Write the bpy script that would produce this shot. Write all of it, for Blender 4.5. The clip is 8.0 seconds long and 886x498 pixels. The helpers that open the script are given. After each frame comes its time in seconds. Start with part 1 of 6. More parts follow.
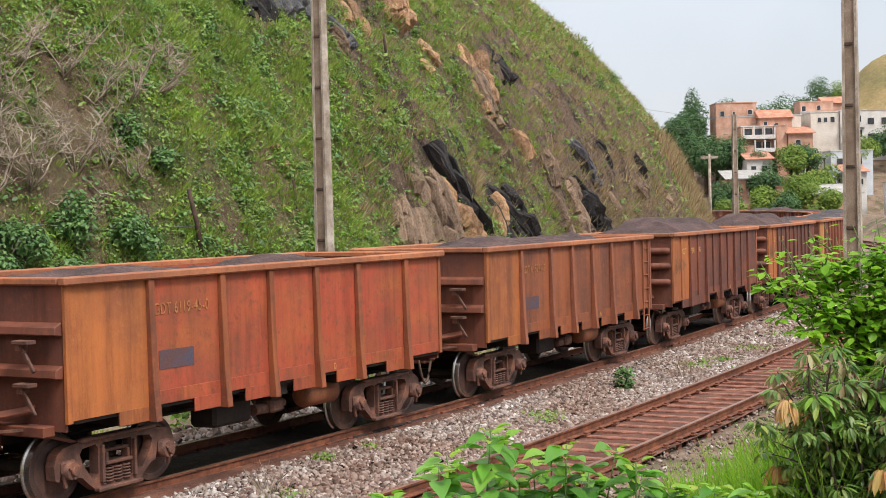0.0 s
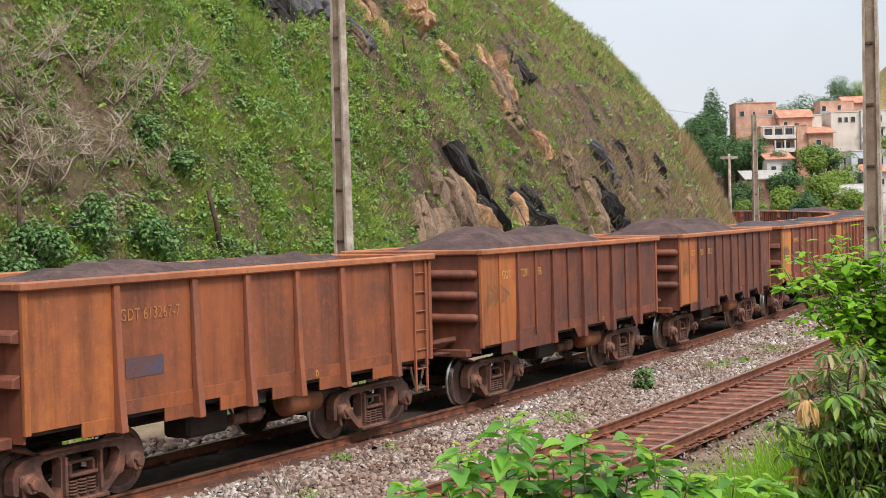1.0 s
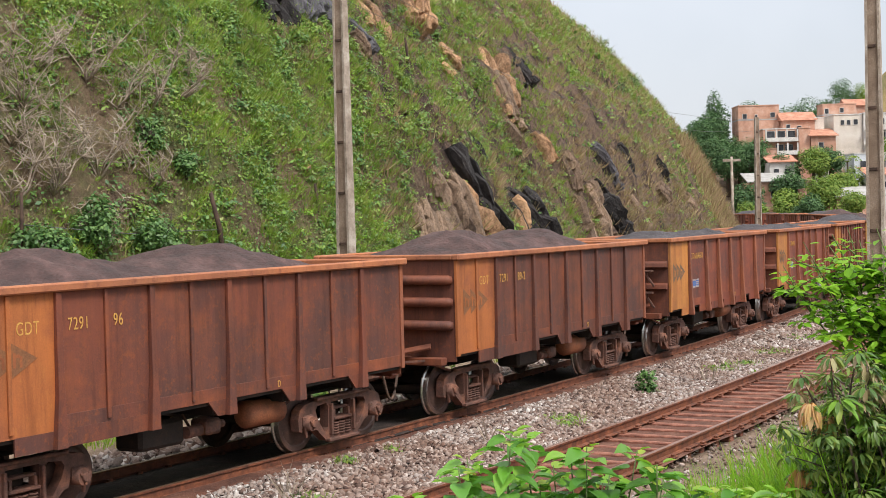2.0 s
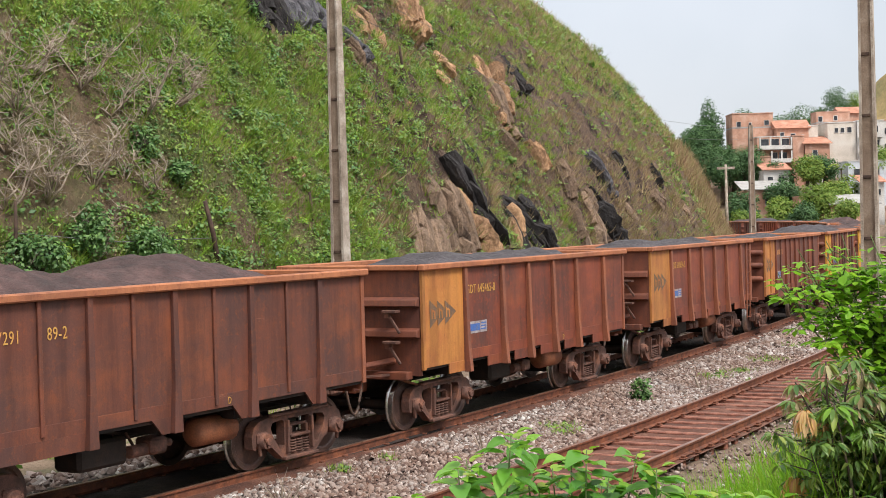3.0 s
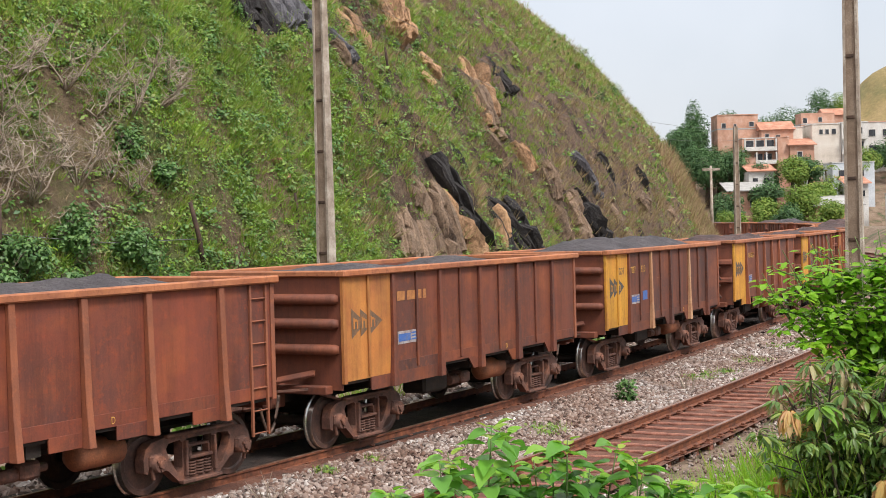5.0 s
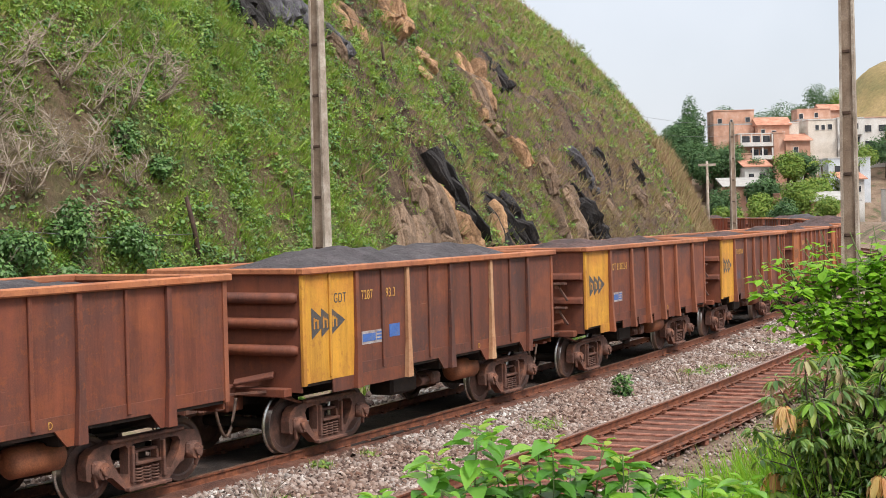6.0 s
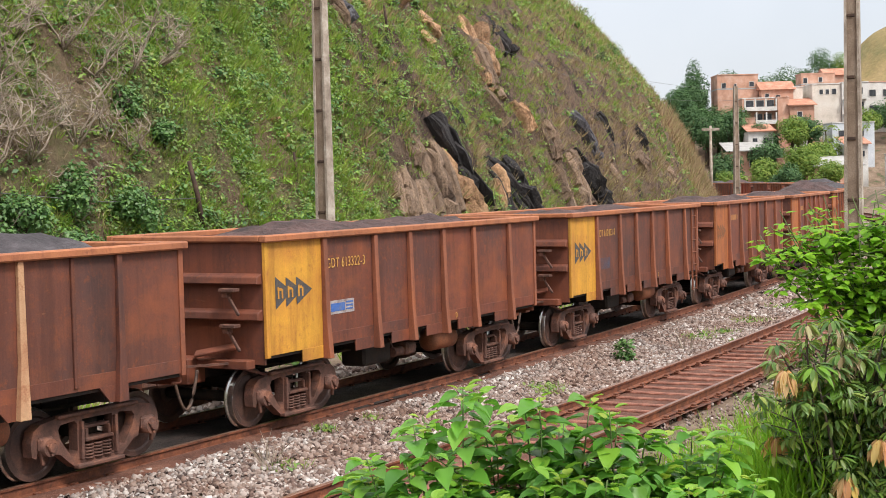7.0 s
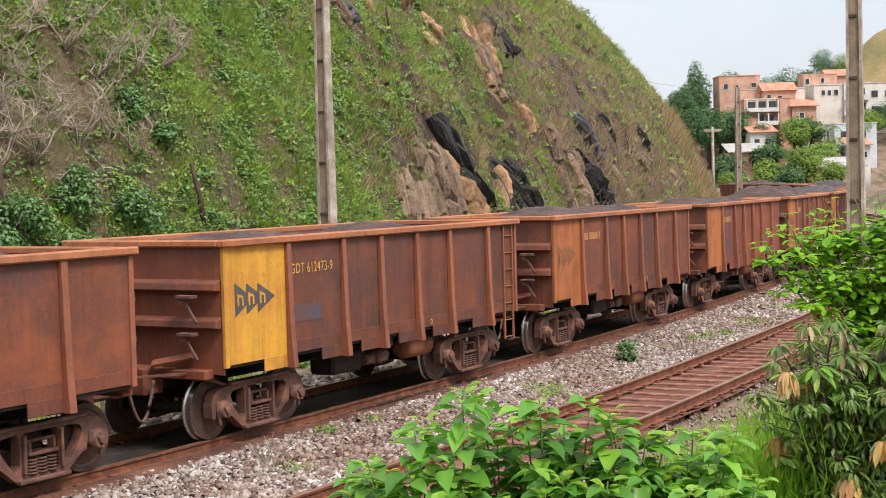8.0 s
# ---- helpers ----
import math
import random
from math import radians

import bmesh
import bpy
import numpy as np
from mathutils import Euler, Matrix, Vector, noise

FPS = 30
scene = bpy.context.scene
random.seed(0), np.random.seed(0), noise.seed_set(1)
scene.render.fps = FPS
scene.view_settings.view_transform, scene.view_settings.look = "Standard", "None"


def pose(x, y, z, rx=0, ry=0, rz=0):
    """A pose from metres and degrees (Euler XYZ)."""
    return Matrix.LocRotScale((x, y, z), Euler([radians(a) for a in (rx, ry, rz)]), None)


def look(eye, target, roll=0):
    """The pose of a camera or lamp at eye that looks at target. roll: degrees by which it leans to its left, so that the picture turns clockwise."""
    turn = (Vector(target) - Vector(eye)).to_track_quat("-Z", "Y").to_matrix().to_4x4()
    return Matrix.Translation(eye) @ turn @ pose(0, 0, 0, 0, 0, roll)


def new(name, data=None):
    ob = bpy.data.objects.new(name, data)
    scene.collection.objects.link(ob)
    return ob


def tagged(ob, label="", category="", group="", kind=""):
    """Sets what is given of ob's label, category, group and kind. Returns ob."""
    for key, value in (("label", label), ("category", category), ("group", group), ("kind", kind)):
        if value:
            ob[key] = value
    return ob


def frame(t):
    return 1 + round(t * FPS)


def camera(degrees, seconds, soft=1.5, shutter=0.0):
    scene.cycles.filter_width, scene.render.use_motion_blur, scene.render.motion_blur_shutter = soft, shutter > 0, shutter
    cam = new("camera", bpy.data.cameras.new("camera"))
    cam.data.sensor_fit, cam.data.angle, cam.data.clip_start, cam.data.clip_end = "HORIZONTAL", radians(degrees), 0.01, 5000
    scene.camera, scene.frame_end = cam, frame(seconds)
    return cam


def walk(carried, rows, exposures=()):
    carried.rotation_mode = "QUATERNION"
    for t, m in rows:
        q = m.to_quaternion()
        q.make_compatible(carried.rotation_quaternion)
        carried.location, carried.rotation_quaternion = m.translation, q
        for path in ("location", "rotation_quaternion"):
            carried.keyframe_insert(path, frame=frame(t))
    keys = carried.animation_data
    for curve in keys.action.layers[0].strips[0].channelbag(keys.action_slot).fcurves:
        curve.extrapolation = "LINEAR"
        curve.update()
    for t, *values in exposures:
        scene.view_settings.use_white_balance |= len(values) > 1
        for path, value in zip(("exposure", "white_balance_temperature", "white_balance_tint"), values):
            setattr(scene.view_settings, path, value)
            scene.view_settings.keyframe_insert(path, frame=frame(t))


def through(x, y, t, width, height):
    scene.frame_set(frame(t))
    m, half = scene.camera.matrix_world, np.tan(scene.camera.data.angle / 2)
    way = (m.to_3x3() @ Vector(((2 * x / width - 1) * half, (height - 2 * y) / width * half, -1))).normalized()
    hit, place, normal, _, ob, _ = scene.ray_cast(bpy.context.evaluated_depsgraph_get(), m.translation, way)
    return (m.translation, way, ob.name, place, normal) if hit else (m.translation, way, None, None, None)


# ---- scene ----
cam = camera(34.82, 8.0, soft=0.6)
EYE = (0.0, 0.0, 3.66)
# seconds, yaw, pitch, roll of a hand-held camera that stands in one spot
TURNS = [(0.0, -0.413, -1.503, 1.39), (0.5, 0.136, -1.46, 1.43), (1.0, 0.363, -1.458, 1.46), (1.5, 0.479, -1.453, 1.45),
         (3.0, 0.24, -1.024, 1.52), (3.5, 0.0, -1.014, 1.53), (4.0, -0.165, -1.015, 1.54), (4.5, -0.241, -0.986, 1.53),
         (6.0, -0.498, -1.194, 1.44), (6.5, -0.378, -2.141, 1.39), (7.0, -0.38, -2.63, 1.39), (7.5, -0.358, -2.611, 1.38),
         (8.0, -0.298, -2.575, 1.45)]
walk(cam, [(t, pose(*EYE, 90 + p, r, y)) for t, y, p, r in TURNS], exposures=[(0.0, 0.13), (4.5, 0.14), (6.3, 0.19), (8.0, 0.24)])

# ---- light: bright overcast sky, a wide soft sun ----
world = bpy.data.worlds.new("world")
scene.world = world
world.use_nodes = True
wn, wl = world.node_tree.nodes, world.node_tree.links
sky = wn.new("ShaderNodeTexSky")
sky.sky_type, sky.sun_disc = "NISHITA", False
sky.sun_elevation, sky.sun_rotation = radians(52), radians(140)
sky.air_density, sky.dust_density = 1.0, 3.0
# an overcast dome: cloud over the blue, brighter towards the zenith
dome = wn.new("ShaderNodeTexCoord")
split = wn.new("ShaderNodeSeparateXYZ")
wl.new(dome.outputs["Generated"], split.inputs[0])
rise = wn.new("ShaderNodeValToRGB")
rise.color_ramp.elements[0].position, rise.color_ramp.elements[0].color = 0.0, (6.3, 6.5, 6.9, 1)
rise.color_ramp.elements[1].position, rise.color_ramp.elements[1].color = 0.7, (14.5, 14.3, 14.0, 1)
mid = rise.color_ramp.elements.new(0.2)
mid.color = (6.9, 7.3, 8.0, 1)
wl.new(split.outputs["Z"], rise.inputs[0])
cloud = wn.new("ShaderNodeTexNoise")
cloud.inputs["Scale"].default_value, cloud.inputs["Detail"].default_value = 3.0, 5
wl.new(dome.outputs["Generated"], cloud.inputs[0])
puff = wn.new("ShaderNodeValToRGB")
puff.color_ramp.elements[0].position, puff.color_ramp.elements[0].color = 0.35, (0.7, 0.7, 0.7, 1)
puff.color_ramp.elements[1].position, puff.color_ramp.elements[1].color = 0.65, (0.95, 0.95, 0.95, 1)
wl.new(cloud.outputs[0], puff.inputs[0])
skymix = wn.new("ShaderNodeMix")
skymix.data_type = "RGBA"
wl.new(puff.outputs[0], skymix.inputs[0])
wl.new(sky.outputs[0], skymix.inputs[6])
wl.new(rise.outputs[0], skymix.inputs[7])
wl.new(skymix.outputs[2], wn["Background"].inputs[0])
wn["Background"].inputs[1].default_value = 0.12
sun = new("sun", bpy.data.lights.new("sun", "SUN"))
sun.data.energy, sun.data.angle, sun.data.color = 3.3, radians(15), (1.0, 0.95, 0.88)
sun.matrix_world = look((30, -36, 60), (0, 0, 0))


# ---- materials ----
def nodes_of(name, rough=0.8, metal=0.0):
    mat = bpy.data.materials.new(name)
    mat.use_nodes = True
    n, l = mat.node_tree.nodes, mat.node_tree.links
    b = n["Principled BSDF"]
    b.inputs["Roughness"].default_value, b.inputs["Metallic"].default_value = rough, metal
    return mat, n, l, b


def ramp(n, stops):
    r = n.new("ShaderNodeValToRGB")
    while len(r.color_ramp.elements) < len(stops):
        r.color_ramp.elements.new(0.5)
    for e, (p, c) in zip(r.color_ramp.elements, stops):
        e.position, e.color = p, (*c, 1)
    return r


def mixed(n, l, a, b, fac, mode="MIX"):
    """A colour mix of sockets or plain colours."""
    m = n.new("ShaderNodeMix")
    m.data_type, m.blend_type = "RGBA", mode
    for socket, value in ((m.inputs[6], a), (m.inputs[7], b), (m.inputs[0], fac)):
        if isinstance(value, bpy.types.NodeSocket):
            l.new(value, socket)
        elif isinstance(value, tuple):
            socket.default_value = (*value, 1)
        else:
            socket.default_value = value
    return m.outputs[2]


def noise_tex(n, l, scale, detail=4, stretch=None, space="Object", rough=0.6, shift=0.0):
    """Noise in object space; shift moves it apart from object to object."""
    c = n.new("ShaderNodeTexCoord")
    t = n.new("ShaderNodeTexNoise")
    if shift:
        info = n.new("ShaderNodeObjectInfo")
        far = n.new("ShaderNodeVectorMath")
        far.operation = "MULTIPLY_ADD"
        l.new(info.outputs["Random"], far.inputs[0])
        far.inputs[1].default_value = (shift, shift * 0.7, shift * 1.3)
        l.new(c.outputs[space], far.inputs[2])
        m = n.new("ShaderNodeMapping")
        m.inputs["Scale"].default_value = stretch or (1, 1, 1)
        l.new(far.outputs[0], m.inputs[0])
        l.new(m.outputs[0], t.inputs[0])
        t.inputs["Scale"].default_value, t.inputs["Detail"].default_value, t.inputs["Roughness"].default_value = scale, detail, rough
        return t.outputs[0]
    t.inputs["Scale"].default_value, t.inputs["Detail"].default_value, t.inputs["Roughness"].default_value = scale, detail, rough
    if stretch:
        m = n.new("ShaderNodeMapping")
        m.inputs["Scale"].default_value = stretch
        l.new(c.outputs[space], m.inputs[0])
        l.new(m.outputs[0], t.inputs[0])
    else:
        l.new(c.outputs[space], t.inputs[0])
    return t.outputs[0]


def bumped(n, l, b, height, strength, distance):
    k = n.new("ShaderNodeBump")
    k.inputs["Strength"].default_value, k.inputs["Distance"].default_value = strength, distance
    l.new(height, k.inputs["Height"])
    l.new(k.outputs[0], b.inputs["Normal"])


def surface(name, dark, mid, light, scale=3.0, rough=0.85, metal=0.0, bump=0.3, depth=0.01, fine=40.0, space="Object"):
    """A mottled surface of three tones with fine grain."""
    mat, n, l, b = nodes_of(name, rough, metal)
    big = noise_tex(n, l, scale, 5, space=space)
    small = noise_tex(n, l, fine, 3, space=space)
    r = ramp(n, [(0.3, dark), (0.5, mid), (0.72, light)])
    l.new(big, r.inputs[0])
    g = ramp(n, [(0.25, (0.6, 0.6, 0.6)), (0.75, (1.25, 1.25, 1.25))])
    l.new(small, g.inputs[0])
    l.new(mixed(n, l, r.outputs[0], g.outputs[0], 0.8, "MULTIPLY"), b.inputs["Base Color"])
    bumped(n, l, b, small, bump, depth)
    return mat


def rusty_paint(name, paint, worn, rust, amount=0.5, streak=0.6, fleck_at=0.52, soot=0.6, glow=0.5):
    """Faded wagon paint: broad grey soot and orange rust blooms, worn patches, vertical streaks, scrapes, fine grain."""
    mat, n, l, b = nodes_of(name, 0.68, 0.0)
    patch = noise_tex(n, l, 0.9, 6, rough=0.7, shift=40.0)
    r = ramp(n, [(0.36, (0, 0, 0)), (0.36 + 0.3 * (1.2 - amount), (1, 1, 1))])
    l.new(patch, r.inputs[0])
    base = mixed(n, l, worn, paint, r.outputs[0])
    bloom = ramp(n, [(0.5, (0, 0, 0)), (0.68, (glow, glow, glow))])
    l.new(noise_tex(n, l, 0.8, 6, stretch=(1.0, 1.0, 1.5), rough=0.65, shift=61.0), bloom.inputs[0])
    base = mixed(n, l, base, (0.36, 0.1, 0.027), bloom.outputs[0])
    grey = ramp(n, [(0.46, (0, 0, 0)), (0.63, (soot, soot, soot))])
    l.new(noise_tex(n, l, 0.55, 5, stretch=(1.0, 1.0, 0.8), rough=0.6, shift=83.0), grey.inputs[0])
    base = mixed(n, l, base, (0.062, 0.031, 0.029), grey.outputs[0])
    fleck = noise_tex(n, l, 9.0, 6, rough=0.75, shift=29.0)
    r2 = ramp(n, [(fleck_at, (0, 0, 0)), (fleck_at + 0.18, (1, 1, 1))])
    l.new(fleck, r2.inputs[0])
    base = mixed(n, l, base, rust, r2.outputs[0])
    run = noise_tex(n, l, 1.0, 6, stretch=(3.4, 3.4, 0.28), rough=0.75, shift=17.0)
    r3 = ramp(n, [(0.38, (0.55, 0.5, 0.47)), (0.5, (0.95, 0.94, 0.93)), (0.66, (1.25, 1.2, 1.15))])
    l.new(run, r3.inputs[0])
    base = mixed(n, l, base, r3.outputs[0], streak, "MULTIPLY")
    scrape = ramp(n, [(0.66, (0, 0, 0)), (0.74, (0.5, 0.5, 0.5))])
    l.new(noise_tex(n, l, 1.6, 5, stretch=(0.5, 0.5, 3.0), rough=0.8, shift=53.0), scrape.inputs[0])
    base = mixed(n, l, base, (0.36, 0.17, 0.1), scrape.outputs[0])
    grain = noise_tex(n, l, 60.0, 2)
    r4 = ramp(n, [(0.3, (0.8, 0.8, 0.8)), (0.7, (1.15, 1.15, 1.15))])
    l.new(grain, r4.inputs[0])
    l.new(mixed(n, l, base, r4.outputs[0], 0.7, "MULTIPLY"), b.inputs["Base Color"])
    bumped(n, l, b, patch, 0.35, 0.03)
    return mat


def leafy(name, colours, rough=0.55, through=0.25):
    """Leaves: tone by leaf, light coming through."""
    mat, n, l, b = nodes_of(name, rough)
    g = n.new("ShaderNodeNewGeometry")
    r = ramp(n, [(i / max(1, len(colours) - 1), c) for i, c in enumerate(colours)])
    l.new(g.outputs["Random Per Island"], r.inputs[0])
    big = noise_tex(n, l, 0.45, 4)
    v = ramp(n, [(0.3, (0.62, 0.66, 0.6)), (0.7, (1.2, 1.15, 1.1))])
    l.new(big, v.inputs[0])
    col = mixed(n, l, r.outputs[0], v.outputs[0], 0.8, "MULTIPLY")
    l.new(col, b.inputs["Base Color"])
    t = n.new("ShaderNodeBsdfTranslucent")
    l.new(col, t.inputs[0])
    mx = n.new("ShaderNodeMixShader")
    mx.inputs[0].default_value = through
    l.new(b.outputs[0], mx.inputs[1])
    l.new(t.outputs[0], mx.inputs[2])
    l.new(mx.outputs[0], n["Material Output"].inputs[0])
    return mat


M_BODY = [
    rusty_paint("red_brown_paint", (0.19, 0.045, 0.024), (0.135, 0.038, 0.022), (0.24, 0.052, 0.02), glow=0.4),
    rusty_paint("brown_paint", (0.16, 0.044, 0.024), (0.115, 0.037, 0.024), (0.2, 0.056, 0.02), soot=0.7, glow=0.4),
    rusty_paint("orange_rust_paint", (0.25, 0.074, 0.027), (0.16, 0.05, 0.024), (0.31, 0.078, 0.027), 0.7, soot=0.5),
    rusty_paint("scarlet_faded_paint", (0.38, 0.066, 0.03), (0.25, 0.066, 0.028), (0.17, 0.055, 0.03), 0.45, soot=0.3, glow=0.75),
    rusty_paint("grey_brown_paint", (0.13, 0.04, 0.024), (0.1, 0.036, 0.025), (0.17, 0.048, 0.02), soot=0.8, glow=0.35),
]
M_RIM = rusty_paint("scraped_rim_rust", (0.4, 0.15, 0.066), (0.3, 0.105, 0.05), (0.2, 0.065, 0.036), 0.6, 0.3, soot=0.3)
M_POST = [
    rusty_paint("post_rust", (0.27, 0.09, 0.046), (0.21, 0.07, 0.038), (0.3, 0.095, 0.042), 0.5, 0.4, soot=0.4),
    rusty_paint("post_bare_tan", (0.5, 0.3, 0.17), (0.38, 0.19, 0.1), (0.3, 0.12, 0.06), 0.5, 0.3, soot=0.1, glow=0.2),
]
M_PANEL = {
    "yellow": rusty_paint("yellow_paint", (0.58, 0.29, 0.032), (0.48, 0.21, 0.03), (0.34, 0.13, 0.03), 0.6, 0.6, 0.55, soot=0.2, glow=0.45),
    "faded": rusty_paint("faded_yellow_paint", (0.46, 0.19, 0.045), (0.36, 0.12, 0.036), (0.28, 0.095, 0.036), 0.6, 0.6, 0.58, soot=0.3, glow=0.4),
    "orange": rusty_paint("rust_orange_paint", (0.38, 0.12, 0.032), (0.28, 0.085, 0.03), (0.42, 0.16, 0.036), 0.7, 0.7, 0.57, soot=0.3, glow=0.4),
}
M_LOGO = {"yellow": surface("logo_grey", (0.05, 0.05, 0.055), (0.065, 0.062, 0.065), (0.12, 0.08, 0.05), 5, 0.7),
          "faded": surface("logo_grey_faded", (0.12, 0.08, 0.055), (0.15, 0.09, 0.055), (0.24, 0.11, 0.04), 6, 0.7),
          "orange": surface("logo_grey_ghost", (0.18, 0.075, 0.035), (0.2, 0.085, 0.035), (0.26, 0.09, 0.03), 6, 0.7)}
M_LETTER = surface("number_yellow", (0.4, 0.18, 0.05), (0.55, 0.3, 0.07), (0.6, 0.36, 0.1), 8, 0.7)
M_LETTER_OLD = surface("number_faded", (0.2, 0.08, 0.04), (0.36, 0.15, 0.05), (0.45, 0.2, 0.06), 8, 0.7)
M_BLUE = surface("sticker_blue", (0.04, 0.09, 0.27), (0.05, 0.13, 0.4), (0.1, 0.14, 0.28), 6, 0.6)
M_BLUE_OLD = surface("sticker_blue_faded", (0.125, 0.042, 0.03), (0.095, 0.05, 0.055), (0.065, 0.06, 0.095), 2.6, 0.75)
M_STICKER = surface("sticker_white", (0.16, 0.1, 0.09), (0.34, 0.29, 0.29), (0.46, 0.43, 0.44), 6, 0.6)
M_END = rusty_paint("end_brown_paint", (0.17, 0.05, 0.027), (0.125, 0.041, 0.026), (0.2, 0.06, 0.025), soot=0.5, glow=0.3)
M_BOGIE = surface("cast_steel_rust", (0.06, 0.029, 0.022), (0.125, 0.058, 0.043), (0.26, 0.105, 0.062), 5, 0.75, 0.0, 0.5, 0.01, 50)
# near-black tone of floor, centre sill, bolsters and axles
M_UNDER = surface("underframe_near_black", (0.014, 0.01, 0.009), (0.025, 0.017, 0.014), (0.06, 0.03, 0.02), 3, 0.85)
M_TANK = surface("tank_rust", (0.16, 0.06, 0.03), (0.24, 0.08, 0.035), (0.32, 0.1, 0.04), 4, 0.7)
M_WHEEL = surface("wheel_plate", (0.05, 0.03, 0.026), (0.085, 0.048, 0.04), (0.15, 0.075, 0.055), 4, 0.55, 0.3)
M_TREAD = surface("polished_tread", (0.5, 0.49, 0.47), (0.6, 0.59, 0.57), (0.7, 0.69, 0.68), 10, 0.28, 1.0, 0.05)
M_HOSE = surface("hose_rubber", (0.05, 0.035, 0.03), (0.1, 0.06, 0.045), (0.14, 0.08, 0.05), 10, 0.7)
M_ORE = surface("iron_ore", (0.025, 0.013, 0.013), (0.058, 0.029, 0.027), (0.12, 0.065, 0.06), 2.2, 0.75, 0.1, 0.9, 0.05, 16)
M_ORE_GREY = surface("iron_ore_grey", (0.024, 0.019, 0.023), (0.043, 0.035, 0.041), (0.085, 0.072, 0.08), 2.2, 0.7, 0.1, 0.9, 0.05, 16)
M_RAIL = surface("rail_rust", (0.07, 0.023, 0.013), (0.145, 0.047, 0.023), (0.26, 0.086, 0.038), 6, 0.7)
M_RAILTOP = surface("rail_worn_top", (0.16, 0.08, 0.055), (0.26, 0.14, 0.1), (0.34, 0.2, 0.15), 2, 0.4, 0.6)
M_SLEEPER = surface("sleeper_wood", (0.1, 0.038, 0.026), (0.23, 0.088, 0.058), (0.36, 0.165, 0.115), 5, 0.9, 0, 0.6, 0.02)
# near-black: oil and ore dust, with the train's shadow mixed into the colour
M_STAIN_SHADE = surface("stained_shaded_stone", (0.012, 0.008, 0.007), (0.025, 0.016, 0.014), (0.055, 0.035, 0.028), 4, 0.9, 0, 0.8, 0.04, 22)
M_SIDING = surface("rusty_siding_soil", (0.06, 0.023, 0.015), (0.115, 0.044, 0.027), (0.2, 0.095, 0.062), 2, 0.95, 0, 0.8, 0.04, 24)
M_CONCRETE = surface("pole_concrete", (0.2, 0.155, 0.12), (0.33, 0.27, 0.22), (0.52, 0.46, 0.4), 2.5, 0.9, 0, 0.4, 0.02)
# darker, browner copy of the pole concrete, with the recess's shade in its colour
M_WEB = surface("shaded_web_concrete", (0.14, 0.095, 0.066), (0.23, 0.165, 0.12), (0.34, 0.27, 0.21), 2.0, 0.9, 0, 0.4, 0.02)
M_STAKE = surface("old_timber", (0.03, 0.017, 0.012), (0.06, 0.035, 0.025), (0.1, 0.06, 0.04), 6, 0.9)
M_TWIG = surface("dry_twig", (0.2, 0.15, 0.11), (0.34, 0.27, 0.21), (0.5, 0.43, 0.36), 3, 0.9)
M_BARK = surface("bark", (0.04, 0.028, 0.02), (0.08, 0.06, 0.045), (0.14, 0.1, 0.075), 8, 0.9)


def ground_material():
    """Stony track bed near the rails, rust-dusted along the sidings, grass and soil away from them."""
    mat, n, l, b = nodes_of("ground_soil", 0.95)
    big = noise_tex(n, l, 0.5, 6)
    soil = ramp(n, [(0.32, (0.06, 0.085, 0.03)), (0.46, (0.16, 0.11, 0.075)), (0.6, (0.24, 0.17, 0.125)), (0.75, (0.1, 0.12, 0.04))])
    l.new(big, soil.inputs[0])
    fine = noise_tex(n, l, 18, 5, rough=0.75)
    g = ramp(n, [(0.3, (0.5, 0.48, 0.46)), (0.7, (1.3, 1.3, 1.3))])
    l.new(fine, g.inputs[0])
    l.new(mixed(n, l, soil.outputs[0], g.outputs[0], 0.9, "MULTIPLY"), b.inputs["Base Color"])
    bumped(n, l, b, fine, 0.6, 0.05)
    return mat


def bed_material():
    mat, n, l, b = nodes_of("ballast_bed", 0.95)
    c = n.new("ShaderNodeTexCoord")
    v = n.new("ShaderNodeTexVoronoi")
    v.inputs["Scale"].default_value = 17
    l.new(c.outputs["Object"], v.inputs[0])
    tone = ramp(n, [(0.0, (0.09, 0.065, 0.057)), (0.35, (0.25, 0.19, 0.16)), (0.7, (0.41, 0.34, 0.31)), (1.0, (0.55, 0.5, 0.48))])
    sep = n.new("ShaderNodeSeparateColor")
    l.new(v.outputs["Color"], sep.inputs[0])
    l.new(sep.outputs[0], tone.inputs[0])
    big = noise_tex(n, l, 0.6, 5)
    dirt = ramp(n, [(0.4, (0.62, 0.45, 0.36)), (0.62, (1, 1, 1))])
    l.new(big, dirt.inputs[0])
    l.new(mixed(n, l, tone.outputs[0], dirt.outputs[0], 0.9, "MULTIPLY"), b.inputs["Base Color"])
    bumped(n, l, b, v.outputs["Distance"], 0.8, 0.05)
    return mat


def island_tones(name, colours, rough=0.9):
    mat, n, l, b = nodes_of(name, rough)
    g = n.new("ShaderNodeNewGeometry")
    r = ramp(n, [(i / (len(colours) - 1), c) for i, c in enumerate(colours)])
    l.new(g.outputs["Random Per Island"], r.inputs[0])
    fine = noise_tex(n, l, 30, 3)
    k = ramp(n, [(0.3, (0.7, 0.7, 0.7)), (0.7, (1.15, 1.15, 1.15))])
    l.new(fine, k.inputs[0])
    big = noise_tex(n, l, 0.5, 4)
    d = ramp(n, [(0.38, (0.66, 0.5, 0.42)), (0.6, (1, 1, 1))])
    l.new(big, d.inputs[0])
    col = mixed(n, l, r.outputs[0], k.outputs[0], 0.8, "MULTIPLY")
    l.new(mixed(n, l, col, d.outputs[0], 0.8, "MULTIPLY"), b.inputs["Base Color"])
    return mat


